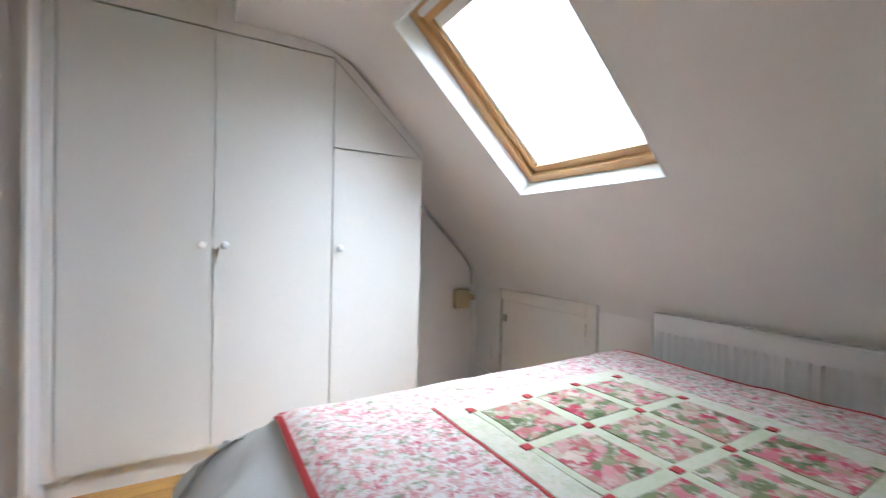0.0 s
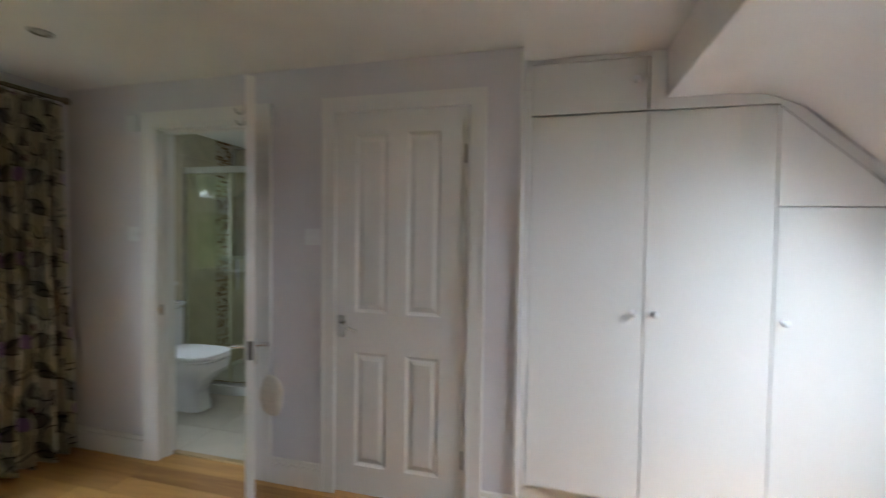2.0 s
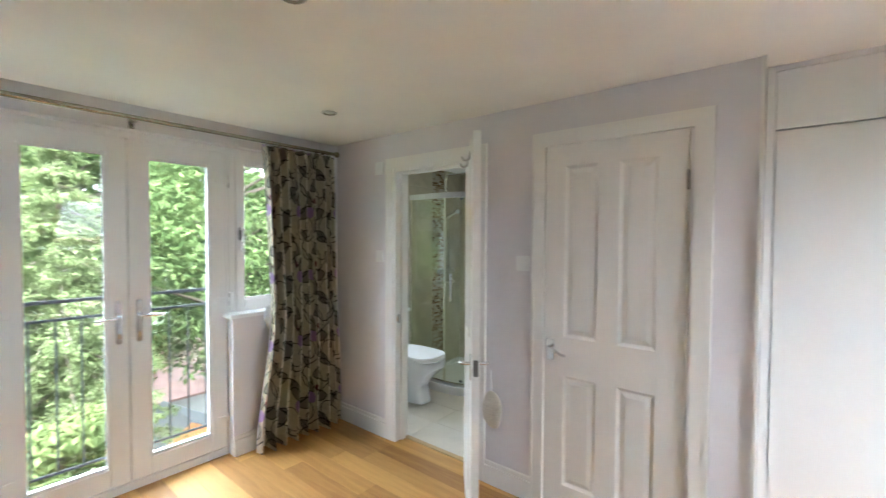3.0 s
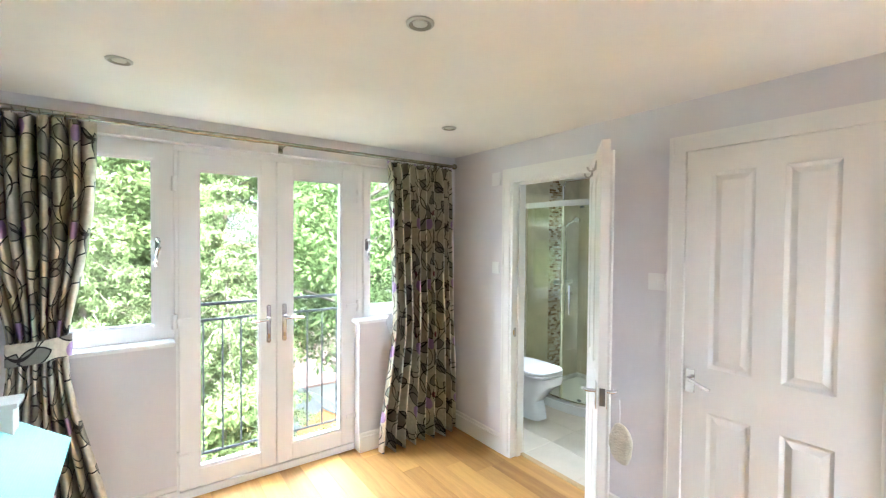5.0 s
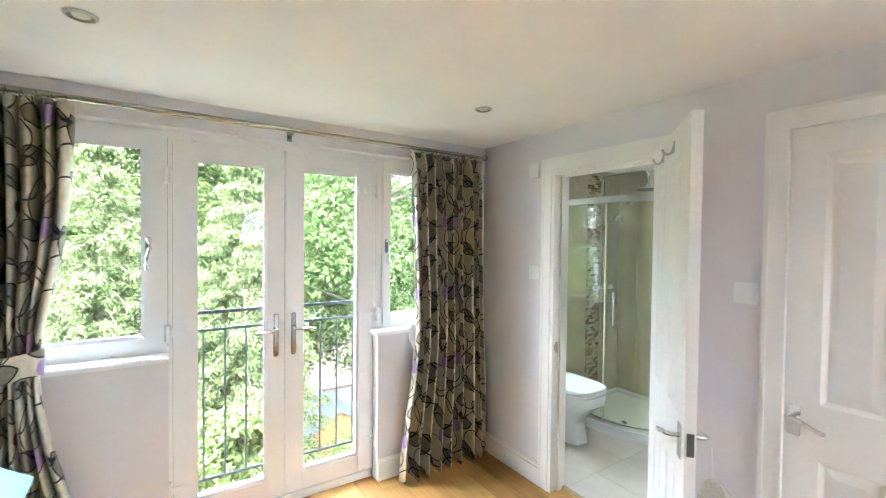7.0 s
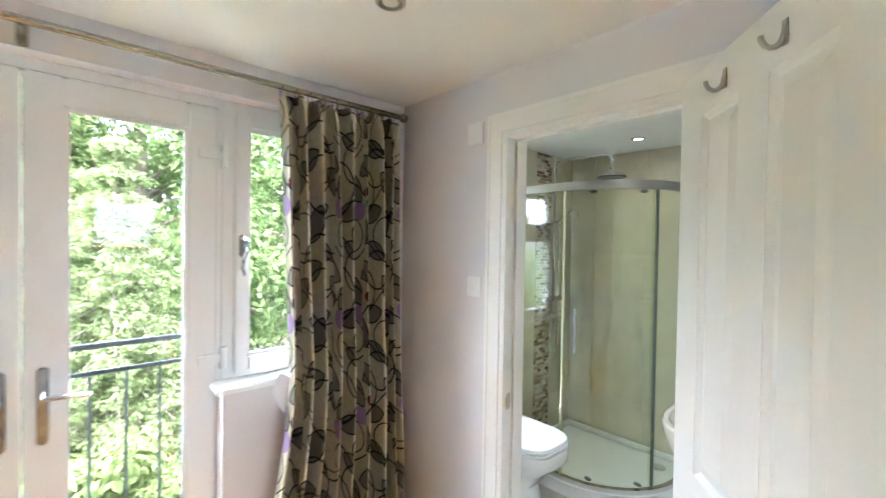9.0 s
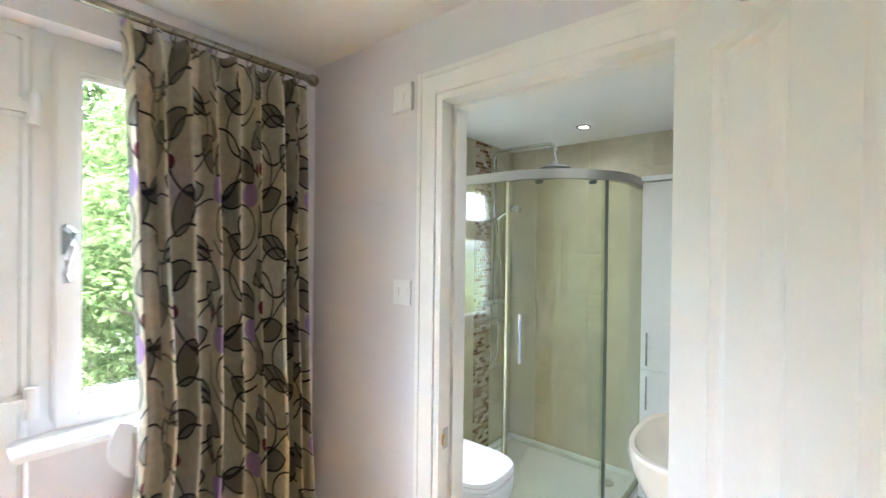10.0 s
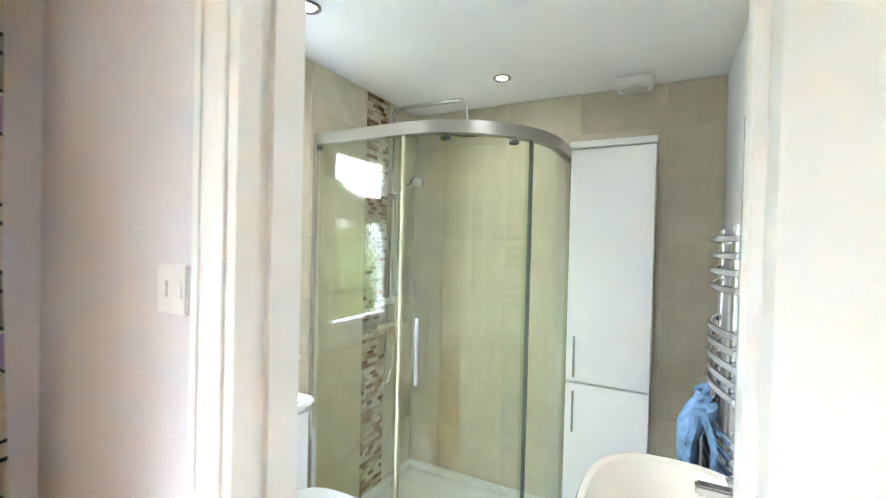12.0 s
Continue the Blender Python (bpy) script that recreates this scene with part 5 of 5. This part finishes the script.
bs = thing("washbasin", (-0.45, 0.62, 0), "ivory ceramic washbasin on a tapering pedestal", "washbasin")
BSY = 0.64
bm = bmesh.new()
bk = BR - 0.005
outs = [oval(-0.42, BSY, 0.08, 0.09, 0.40), oval(-0.43, BSY, 0.12, 0.14, 0.55), oval(-0.45, BSY, 0.18, 0.22, 0.70), oval(-0.465, BSY, 0.205, 0.27, 0.80), oval(-0.47, BSY, 0.21, 0.285, 0.865), oval(-0.47, BSY, 0.205, 0.28, 0.875), oval(-0.475, BSY, 0.185, 0.255, 0.872), oval(-0.475, BSY, 0.16, 0.225, 0.82), oval(-0.47, BSY, 0.11, 0.15, 0.76), oval(-0.46, BSY, 0.03, 0.03, 0.745)]
loft(bm, [[(min(x, bk), y, z - 0.02) for x, y, z in r] for r in outs])
part("bowl", bm, M_IVORY, bs, smooth=True)
part("tap_ledge", B(-0.34, bk, BSY - 0.24, BSY + 0.24, 0.78, 0.852, bevel=0.015), M_IVORY, bs, smooth=True)
bm = bmesh.new()
loft(bm, [oval(-0.40, BSY, 0.09, 0.10, 0.0), oval(-0.40, BSY, 0.075, 0.085, 0.2), oval(-0.41, BSY, 0.08, 0.09, 0.45)])
part("pedestal", bm, M_IVORY, bs, smooth=True)
tp = bmesh.new()
rod(tp, (-0.315, BSY + 0.06, 0.85), (-0.315, BSY + 0.06, 0.92), 0.022, seg=16)
box(tp, -0.43, -0.31, BSY + 0.043, BSY + 0.077, 0.885, 0.91, bevel=0.005)
box(tp, -0.37, -0.30, BSY + 0.045, BSY + 0.075, 0.92, 0.935, bevel=0.004)
part("tap", tp, M_CHROME, bs, "chrome mixer tap", smooth=True)

tc = thing("tall_cabinet", (-0.72, 1.71, 0), "tall narrow white bathroom cabinet with two doors", "cabinet")
CX0, CX1, CY = -0.895, -0.548, 1.553
part("body", B(CX0, CX1, CY + 0.02, BB, 0.10, 1.89), M_PLASTIC, tc)
part("plinth", B(CX0 + 0.01, CX1 - 0.01, CY + 0.05, BB, 0.0, 0.10), M_PLASTIC, tc)
part("top", B(CX0 - 0.006, CX1 + 0.006, CY - 0.006, BB, 1.893, 1.922, bevel=0.003), M_PLASTIC, tc, "overhanging white top")
for z0, z1, h0, h1 in ((0.832, 1.887, 0.86, 1.045), (0.102, 0.826, 0.615, 0.80)):
    dd = part("door", B(CX0, CX1, CY, CY + 0.018, z0, z1, bevel=0.002), M_PLASTIC, tc, "white gloss door")
    bm = bmesh.new()
    hx = CX0 + 0.04
    rod(bm, (hx, CY - 0.03, h0), (hx, CY - 0.03, h1), 0.0055)
    for z in (h0 + 0.03, h1 - 0.03):
        rod(bm, (hx, CY, z), (hx, CY - 0.03, z), 0.0045)
    part("handle", bm, M_CHROME, dd, "slim chrome bar handle", smooth=True)

tr = thing("towel_radiator", (BR, 1.22, 0.6), "chrome towel radiator with curved bars", "towel radiator")
for y in (1.05, 1.39):
    part("upright", rod(bmesh.new(), (BR - 0.045, y, 0.60), (BR - 0.045, y, 1.52), 0.016, seg=14), M_CHROME, tr, smooth=True)
    for z in (0.70, 1.42):
        part("bracket", rod(bmesh.new(), (BR, y, z), (BR - 0.05, y, z), 0.012), M_CHROME, tr)
for z in (1.48, 1.43, 1.38, 1.33, 1.20, 1.155, 1.11, 1.065, 1.02, 0.90, 0.855, 0.81, 0.765, 0.72):
    bm = bmesh.new()
    tube(bm, [(BR - 0.05 - 0.045 * math.cos((k / 8 - 0.5) * math.pi), 0.98 + 0.48 * k / 8, z) for k in range(9)], 0.0115, 10)
    part("bar", bm, M_CHROME, tr, "curved chrome bar", smooth=True)
tw = thing("towel", (BR - 0.09, 1.30, 0.7), "crumpled blue towel hung over the radiator", "towel")


def towel_at(u, v):
    s = v * 0.95 - 0.30
    z = 0.935 - abs(s) + 0.02
    x = BR - 0.115 - (0.042 if s > 0 else -0.04) * min(1, abs(s) * 9)
    wob = 0.03 * noise.noise((u * 4, v * 5, 2)) + 0.012 * math.sin(u * 17 + v * 4)
    y = 1.07 + 0.42 * u * (0.75 + 0.35 * abs(s)) + 0.02 * noise.noise((u * 3, v * 6, 9))
    return (x - (1.2 * wob + 0.01 * max(0, s)) * (1 if s > 0 else 0), y, z + 0.012 * noise.noise((u * 5, v * 5, 0)))


part("cloth", sheet(towel_at, 28, 50, 0.02), M_BLUE, tw, smooth=True)
mc = thing("mirror_cabinet", (BR, 0.38, 1.15), "white wall cabinet with a mirrored front", "cabinet")
part("body", B(BR - 0.10, BR, 0.20, 0.545, 1.15, 1.72, bevel=0.003), M_PLASTIC, mc)
part("mirror", B(BR - 0.108, BR - 0.101, 0.20, 0.545, 1.15, 1.70), M_MIRROR, mc, "mirror glass")

fan = thing("extractor_fan", (-0.64, 1.80, BC), "white square ceiling extractor fan with a round grille", "extractor fan")
part("cover", B(-0.735, -0.575, 1.71, 1.865, BC - 0.035, BC, bevel=0.006), M_PLASTIC, fan)
bm = bmesh.new()
rod(bm, (-0.655, 1.787, BC - 0.042), (-0.655, 1.787, BC - 0.034), 0.058, 0.062, 28)
part("grille", bm, M_LAMPOFF, fan, "round grey grille", smooth=True)

# ---- outside: railing, garden, trees ----
rl = thing("balcony_railing", (-2.12, -1.41, 0.1), "black metal juliet balcony railing outside the doors", "railing")
for z, r in ((1.12, 0.010), (1.015, 0.008), (0.13, 0.008)):
    part("rail", B(-2.12 - r, -2.12 + r, -2.06, -0.76, z - r, z + r, bevel=0.003), M_BLACK, rl)
for k in range(12):
    y = -2.04 + 1.26 * k / 11
    part("bar", rod(bmesh.new(), (-2.12, y, 0.13), (-2.12, y, 1.015), 0.006, seg=8), M_BLACK, rl, smooth=True)
for y in (-2.06, -0.76):
    part("post", B(-2.132, -2.108, y - 0.012, y + 0.012, 0.06, 1.132, bevel=0.002), M_BLACK, rl)
    part("bracket", boxes((-2.12, -2.06, y - 0.01, y + 0.01, 0.16, 0.19), (-2.12, -2.06, y - 0.01, y + 0.01, 0.98, 1.01)), M_BLACK, rl)

GZ = -5.3
gb = bmesh.new()
bmesh.ops.create_grid(gb, x_segments=60, y_segments=60, size=600, matrix=Matrix.Translation((-200, 0, GZ)))
solid("ground", gb, M_GRASS, "green garden lawn", "ground", "structure")
hw = thing("house_wall", (0.5, 0, GZ), "rendered outside walls of the house below", "house", "", "structure")
part("wall", boxes((-2.055, 3.4, SOUTH - 0.1, 2.0, GZ, -0.13)), M_RENDER, hw)


def leaf_cloud(name, parent, centres, per, spread, size, material, droop, seed, label=""):
    """A crown of single leaves gathered in clumps."""
    rnd = np.random.default_rng(seed)
    c = np.repeat(np.array(centres), per, axis=0)
    n = len(c)
    d = rnd.normal(size=(n, 3))
    d /= np.linalg.norm(d, axis=1)[:, None]
    r = spread * rnd.random((n, 1)) ** 0.45
    p = c + d * r * np.array([1, 1, 0.62])
    nz = d * 0.7 + rnd.normal(size=(n, 3)) * 0.5 + np.array([0, 0, 0.6])
    nz /= np.linalg.norm(nz, axis=1)[:, None]
    t = np.cross(nz, rnd.normal(size=(n, 3)))
    t[:, 2] -= droop
    t -= nz * np.sum(t * nz, axis=1)[:, None]
    t /= np.linalg.norm(t, axis=1)[:, None]
    b = np.cross(nz, t)
    s = size * (0.55 + 0.9 * rnd.random((n, 1)))
    quad = np.stack([p - t * s, p + b * s * 0.42 - nz * s * 0.12, p + t * s, p - b * s * 0.42 - nz * s * 0.12], axis=1).reshape(-1, 3)
    off = BASE[parent].translation
    me = bpy.data.meshes.new(name)
    me.from_pydata([tuple(v) for v in quad - np.array(off)], [], [(4 * k, 4 * k + 1, 4 * k + 2, 4 * k + 3) for k in range(n)])
    me.materials.append(material)
    o = new(name, me)
    o.parent = parent
    BASE[o] = BASE[parent]
    return tagged(o, label) if label else o


def tree(at, height, radius, material, seed, clumps, per, leaf, label, conical=False, droop=0.0, low=0.18):
    """Tapered trunk, limbs and a crown of clumped leaves with an uneven outline."""
    rnd = random.Random(seed)
    o = thing("tree", at, label, "tree")
    x0, y0, z0 = at
    tb = bmesh.new()
    tube(tb, [(x0, y0, z0), (x0 + 0.05, y0, z0 + height * 0.3), (x0 - 0.05, y0 + 0.08, z0 + height * 0.6), (x0, y0, z0 + height * 0.9)], radius * 0.055, 10)
    part("trunk", tb, M_BARK, o, "brown bark trunk", smooth=True)
    cs = []
    lb = bmesh.new()
    for k in range(clumps):
        f = rnd.random() ** 0.8
        z = z0 + height * (low + (1 - low) * f)
        if conical:
            rr = radius * (1.02 - 0.85 * f)
        else:
            rr = radius * (0.35 + 0.65 * math.sin(math.pi * min(1, 0.12 + f * 0.9)))
        a = rnd.uniform(0, 2 * math.pi)
        q = rr * (0.35 + 0.65 * rnd.random() ** 0.5) * (0.8 + 0.4 * noise.noise((math.cos(a) * 1.5, math.sin(a) * 1.5, f * 4 + seed)))
        c = (x0 + q * math.cos(a), y0 + q * math.sin(a), z - (0.25 * q if conical else 0))
        cs.append(c)
        if k % 5 == 0:
            rod(lb, (x0, y0, max(z0 + height * 0.2, z - 0.4 * q)), c, radius * 0.018, radius * 0.006, 6)
    part("limb", lb, M_BARK, o)
    leaf_cloud("crown", o, cs, per, radius * (0.19 if conical else 0.24), leaf, material, droop, seed)
    return o


def conifer(at, height, radius, seed, label):
    """A spruce in tiers: drooping boughs, each hung with short sprays of needles."""
    rnd = random.Random(seed)
    o = thing("tree", at, label, "tree")
    x0, y0, z0 = at
    tb = bmesh.new()
    rod(tb, (x0, y0, z0), (x0, y0, z0 + height), 0.13, 0.015, 10)
    part("trunk", tb, M_BARK, o, "brown bark trunk", smooth=True)
    lb = bmesh.new()
    tips = []
    tiers = 21
    for k in range(tiers):
        f = (k + 0.5) / tiers
        reach = radius * (1 - f) ** 0.8 + 0.12
        for j in range(11):
            a = 2 * math.pi * (j + rnd.uniform(-0.3, 0.3)) / 11 + k * 1.3
            out = reach * rnd.uniform(0.75, 1.12)
            zt = z0 + height * (0.04 + 0.95 * f) + rnd.uniform(-0.1, 0.1)
            way = Vector((math.cos(a), math.sin(a), 0))
            end = Vector((x0, y0, zt)) + way * out - Vector((0, 0, 0.42 * out))
            rod(lb, (x0, y0, zt), end, 0.022, 0.006, 5)
            n = max(3, int(out / 0.13))
            for i in range(n):
                q = (i + 1) / n
                side = way.cross(Vector((0, 0, 1))) * rnd.uniform(-0.22, 0.22) * (0.4 + out * 0.4)
                tips.append(tuple(Vector((x0, y0, zt)) + way * out * q + side - Vector((0, 0, 0.42 * out * q ** 1.4 + abs(side.length) * 0.5))))
    part("bough", lb, M_BARK, o)
    leaf_cloud("crown", o, tips, 40, 0.18, 0.045, M_LEAF_A, 1.6, seed)
    return o


conifer((-9.2, -0.6, GZ), 8.7, 2.5, 11, "pale green layered conifer in the garden")
conifer((-9.5, -3.0, GZ), 8.8, 2.3, 31, "pale green pointed conifer by the boundary")
tree((-14.5, -3.2, GZ), 12.5, 3.8, M_LEAF_C, 32, 210, 170, 0.11, "tall light green tree behind the conifers", False, 0.3, 0.1)
tree((-10.5, 3.2, GZ), 11.0, 3.2, M_LEAF_B, 12, 190, 180, 0.086, "dense green broadleaf tree beyond the shed", False, 0.2, 0.3)
tree((-12.5, -6.2, GZ), 9.5, 3.4, M_LEAF_C, 13, 200, 170, 0.092, "light green broadleaf tree by the boundary", False, 0.3, 0.1)
tree((-13.5, 8.5, GZ), 11.0, 3.6, M_LEAF_B, 14, 180, 160, 0.099, "tall green broadleaf tree", False, 0.2, 0.12)
tree((-16.5, 0.6, GZ), 12.5, 4.2, M_LEAF_B, 15, 210, 160, 0.112, "tall dark green tree behind the garden", False, 0.2, 0.1)
tree((-8.6, -6.8, GZ), 6.0, 2.2, M_LEAF_A, 17, 150, 160, 0.073, "pale green garden tree", False, 0.6, 0.1)
tree((-6.3, -1.1, GZ), 4.3, 1.5, M_LEAF_C, 18, 120, 160, 0.066, "bright green leafy shrub below the balcony", False, 0.4, 0.02)
tree((-7.8, 1.5, GZ), 2.6, 1.3, M_LEAF_C, 19, 90, 140, 0.066, "bright green leafy shrub by the shed", False, 0.4, 0.02)
tree((-7.4, 6.2, GZ), 8.0, 2.4, M_LEAF_C, 20, 150, 160, 0.079, "green garden tree beside the house", False, 0.4, 0.05)
hedge = thing("hedge", (-24, 0, GZ), "far belt of green trees behind the gardens", "trees", "", "stuff")
rh = random.Random(5)
leaf_cloud("foliage", hedge, [(-22 - 6 * rh.random(), -26 + 52 * rh.random(), GZ + 11.0 * rh.random() ** 0.8) for _ in range(900)], 80, 1.4, 0.24, M_LEAF_B, 0.3, 21)

shed = thing("garden_shed", (-10.6, 2.0, GZ), "orange timber garden shed with a grey felt roof", "shed")
SX0, SX1, SY0, SY1, SE, SR = -12.2, -10.4, 1.1, 2.9, -3.75, -3.15
sm = (SY0 + SY1) / 2
bm = boxes((SX0, SX1 - 0.04, SY0, SY1, GZ, SE))
prism(bm, [(SY0, SE), (SY1, SE), (sm, SR)], "x", SX0, SX1 - 0.04)
part("wall", bm, M_SHEDWOOD, shed)
for k in range(15):
    y = SY0 + (SY1 - SY0) * k / 15
    yy = y + 0.06
    part("board", B(SX1 - 0.04, SX1 - 0.015, y + 0.004, y + 0.116, GZ, SE + (SR - SE) * (1 - abs(yy - sm) / ((SY1 - SY0) / 2))), M_SHEDWOOD, shed)
for s in (-1, 1):
    rb = bmesh.new()
    e = sm + s * ((SY1 - SY0) / 2 + 0.12)
    prism(rb, [(sm, SR + 0.05), (e, SE - 0.03), (e, SE - 0.06), (sm, SR)], "x", SX0 - 0.1, SX1 + 0.08)
    part("roof", rb, M_FELT, shed, "grey felt roof")
ot = thing("outbuilding", (-15, 3.6, GZ), "pale rendered outbuilding with a faded clay roof", "outbuilding")
part("wall", boxes((-17.5, -13.2, 1.6, 6.4, GZ, -3.3)), M_RENDER, ot)
for s, e in ((1, -12.9), (-1, -17.8)):
    rb = bmesh.new()
    prism(rb, [(-15.3, -1.9), (e, -3.35), (e, -3.42), (-15.3, -2.0)], "y", 1.3, 6.7)
    part("roof", rb, M_CLAY, ot)
fence = thing("garden_fence", (-13.0, -4, GZ), "weathered timber garden fence", "fence")
for k in range(40):
    part("board", B(-13.02, -13.0, -9.0 + 0.25 * k, -8.76 + 0.25 * k, GZ, GZ + 1.75), M_SHEDWOOD, fence)

# ---- laid pieces: oak boards, wall and floor tiles ----
CACHE = {}


def piece(name, parent, x0, x1, y0, y1, z0, z1, material, bevel=0.0):
    """A board or tile as an object of its own; equal sizes share one mesh."""
    key = (name, round(x1 - x0, 3), round(y1 - y0, 3), round(z1 - z0, 3), material.name)
    if key not in CACHE:
        a, b, c = (x1 - x0) / 2, (y1 - y0) / 2, (z1 - z0) / 2
        CACHE[key] = mesh_of(name, B(-a, a, -b, b, -c, c, bevel=0), material)
    o = new(name, CACHE[key])
    o.parent = parent
    o.location = ((x0 + x1) / 2, (y0 + y1) / 2, (z0 + z1) / 2)
    return o


rp = random.Random(4)
bw_ = 0.135
k = 0
y = 0.085
while y > SOUTH:
    y1 = y
    y0 = max(SOUTH, y - bw_)
    x = WALL_X - 0.08 - rp.uniform(0, 1.4)
    while x < KNEE:
        ln = rp.choice((0.9, 1.2, 1.5, 1.8))
        a, b = max(x, WALL_X - 0.08), min(x + ln, KNEE)
        if b - a > 0.05:
            piece("board", floor, a + 0.0007, b - 0.0007, y0 + 0.0006, y1 - 0.0006, -0.014, 0.0, M_OAK)
        x += ln
    y -= bw_
for k in range(5):
    piece("board", floor, 1.03, KNEE, 0.087 + 0.127 * k, 0.212 + 0.127 * k, -0.014, 0.0, M_OAK)

G = 0.0017
TWD, THT = 0.40, 0.28


def tile_wall(parent, axis, face, a0, a1, z0, z1, start, depth=0.006):
    """Tiles over a rectangle of a wall; face is the plane of their fronts, into the wall by depth."""
    cuts = sorted({round(v, 4) for v in [a0, a1] + [start + TWD * k for k in range(-8, 9) if a0 < start + TWD * k < a1]})
    zs = sorted({round(v, 4) for v in [z0, z1] + [0.07 + THT * k for k in range(9) if z0 < 0.07 + THT * k < z1]})
    for p, q in zip(cuts, cuts[1:]):
        for r, s in zip(zs, zs[1:]):
            if q - p < 0.01 or s - r < 0.01:
                continue
            if axis == "y":
                piece("tile", parent, p + G, q - G, face, face + depth, r + G, s - G, M_TILE)
            else:
                piece("tile", parent, face - depth, face, p + G, q - G, r + G, s - G, M_TILE)


tile_wall(wall_bath_back, "y", BB, BL, BR, 0, BC, -0.515)
tile_wall(wall_bath_window, "x", BL, 0.126, 0.30, 0, BC, 0.10)
tile_wall(wall_bath_window, "x", BL, 0.30, 0.90, 0, 0.925, 0.10)
tile_wall(wall_bath_window, "x", BL, 0.30, 0.90, 1.98, BC, 0.10)
tile_wall(wall_bath_window, "x", BL, 0.90, 1.37, 0, BC, 0.97)
tile_wall(wall_bath_window, "x", BL, 1.57, BB, 0, BC, 1.47)

# mosaic strip: small staggered bricks
M_MOSAIC = bpy.data.materials.new("brown_and_cream_mosaic")
M_MOSAIC.use_nodes = True
nt = M_MOSAIC.node_tree
geo = nt.nodes.new("ShaderNodeNewGeometry")
cr = ramp(nt, geo.outputs["Random Per Island"], [(0.0, (0.16, 0.09, 0.045)), (0.2, (0.30, 0.20, 0.11)), (0.42, (0.46, 0.36, 0.24)), (0.65, (0.58, 0.50, 0.38)), (1.0, (0.66, 0.60, 0.50))])
nt.links.new(cr, nt.nodes["Principled BSDF"].inputs["Base Color"])
nt.nodes["Principled BSDF"].inputs["Roughness"].default_value = 0.25
bm = bmesh.new()
rm = random.Random(9)
vs, fs = [], []
for r in range(95):
    z0 = 0.04 + 0.0232 * r
    y = 1.37 - (0.025 if r % 2 else 0.0)
    while y < 1.57:
        a, b = max(1.372, y + 0.001), min(1.568, y + 0.048)
        if b - a > 0.008:
            d = BL + rm.uniform(-0.0005, 0.001)
            n0 = len(vs)
            vs += [(d - 0.006, a, z0), (d - 0.006, b, z0), (d - 0.006, b, z0 + 0.021), (d - 0.006, a, z0 + 0.021), (d, a + 0.001, z0 + 0.001), (d, b - 0.001, z0 + 0.001), (d, b - 0.001, z0 + 0.020), (d, a + 0.001, z0 + 0.020)]
            fs += [(n0 + 4, n0 + 5, n0 + 6, n0 + 7), (n0, n0 + 1, n0 + 5, n0 + 4), (n0 + 1, n0 + 2, n0 + 6, n0 + 5), (n0 + 2, n0 + 3, n0 + 7, n0 + 6), (n0 + 3, n0, n0 + 4, n0 + 7)]
        y += 0.05
me = bpy.data.meshes.new("mosaic")
me.from_pydata(vs, [], fs)
me.materials.append(M_MOSAIC)
mo = new("mosaic", me)
mo.parent = wall_bath_window
tagged(mo, "strip of small brown and cream mosaic bricks", "", "", "stuff")

for i in range(5):
    for j in range(6):
        x0, y0 = -1.98 + 0.45 * i, 0.127 + 0.30 * j
        a, b, c, d = max(x0, BL), min(x0 + 0.45, BR), y0, min(y0 + 0.30, BB)
        if b - a > 0.02 and d - c > 0.02:
            piece("tile", floor_bath, a + G, b - G, c + G, d - G, -0.008, 0.002, M_FTILE)
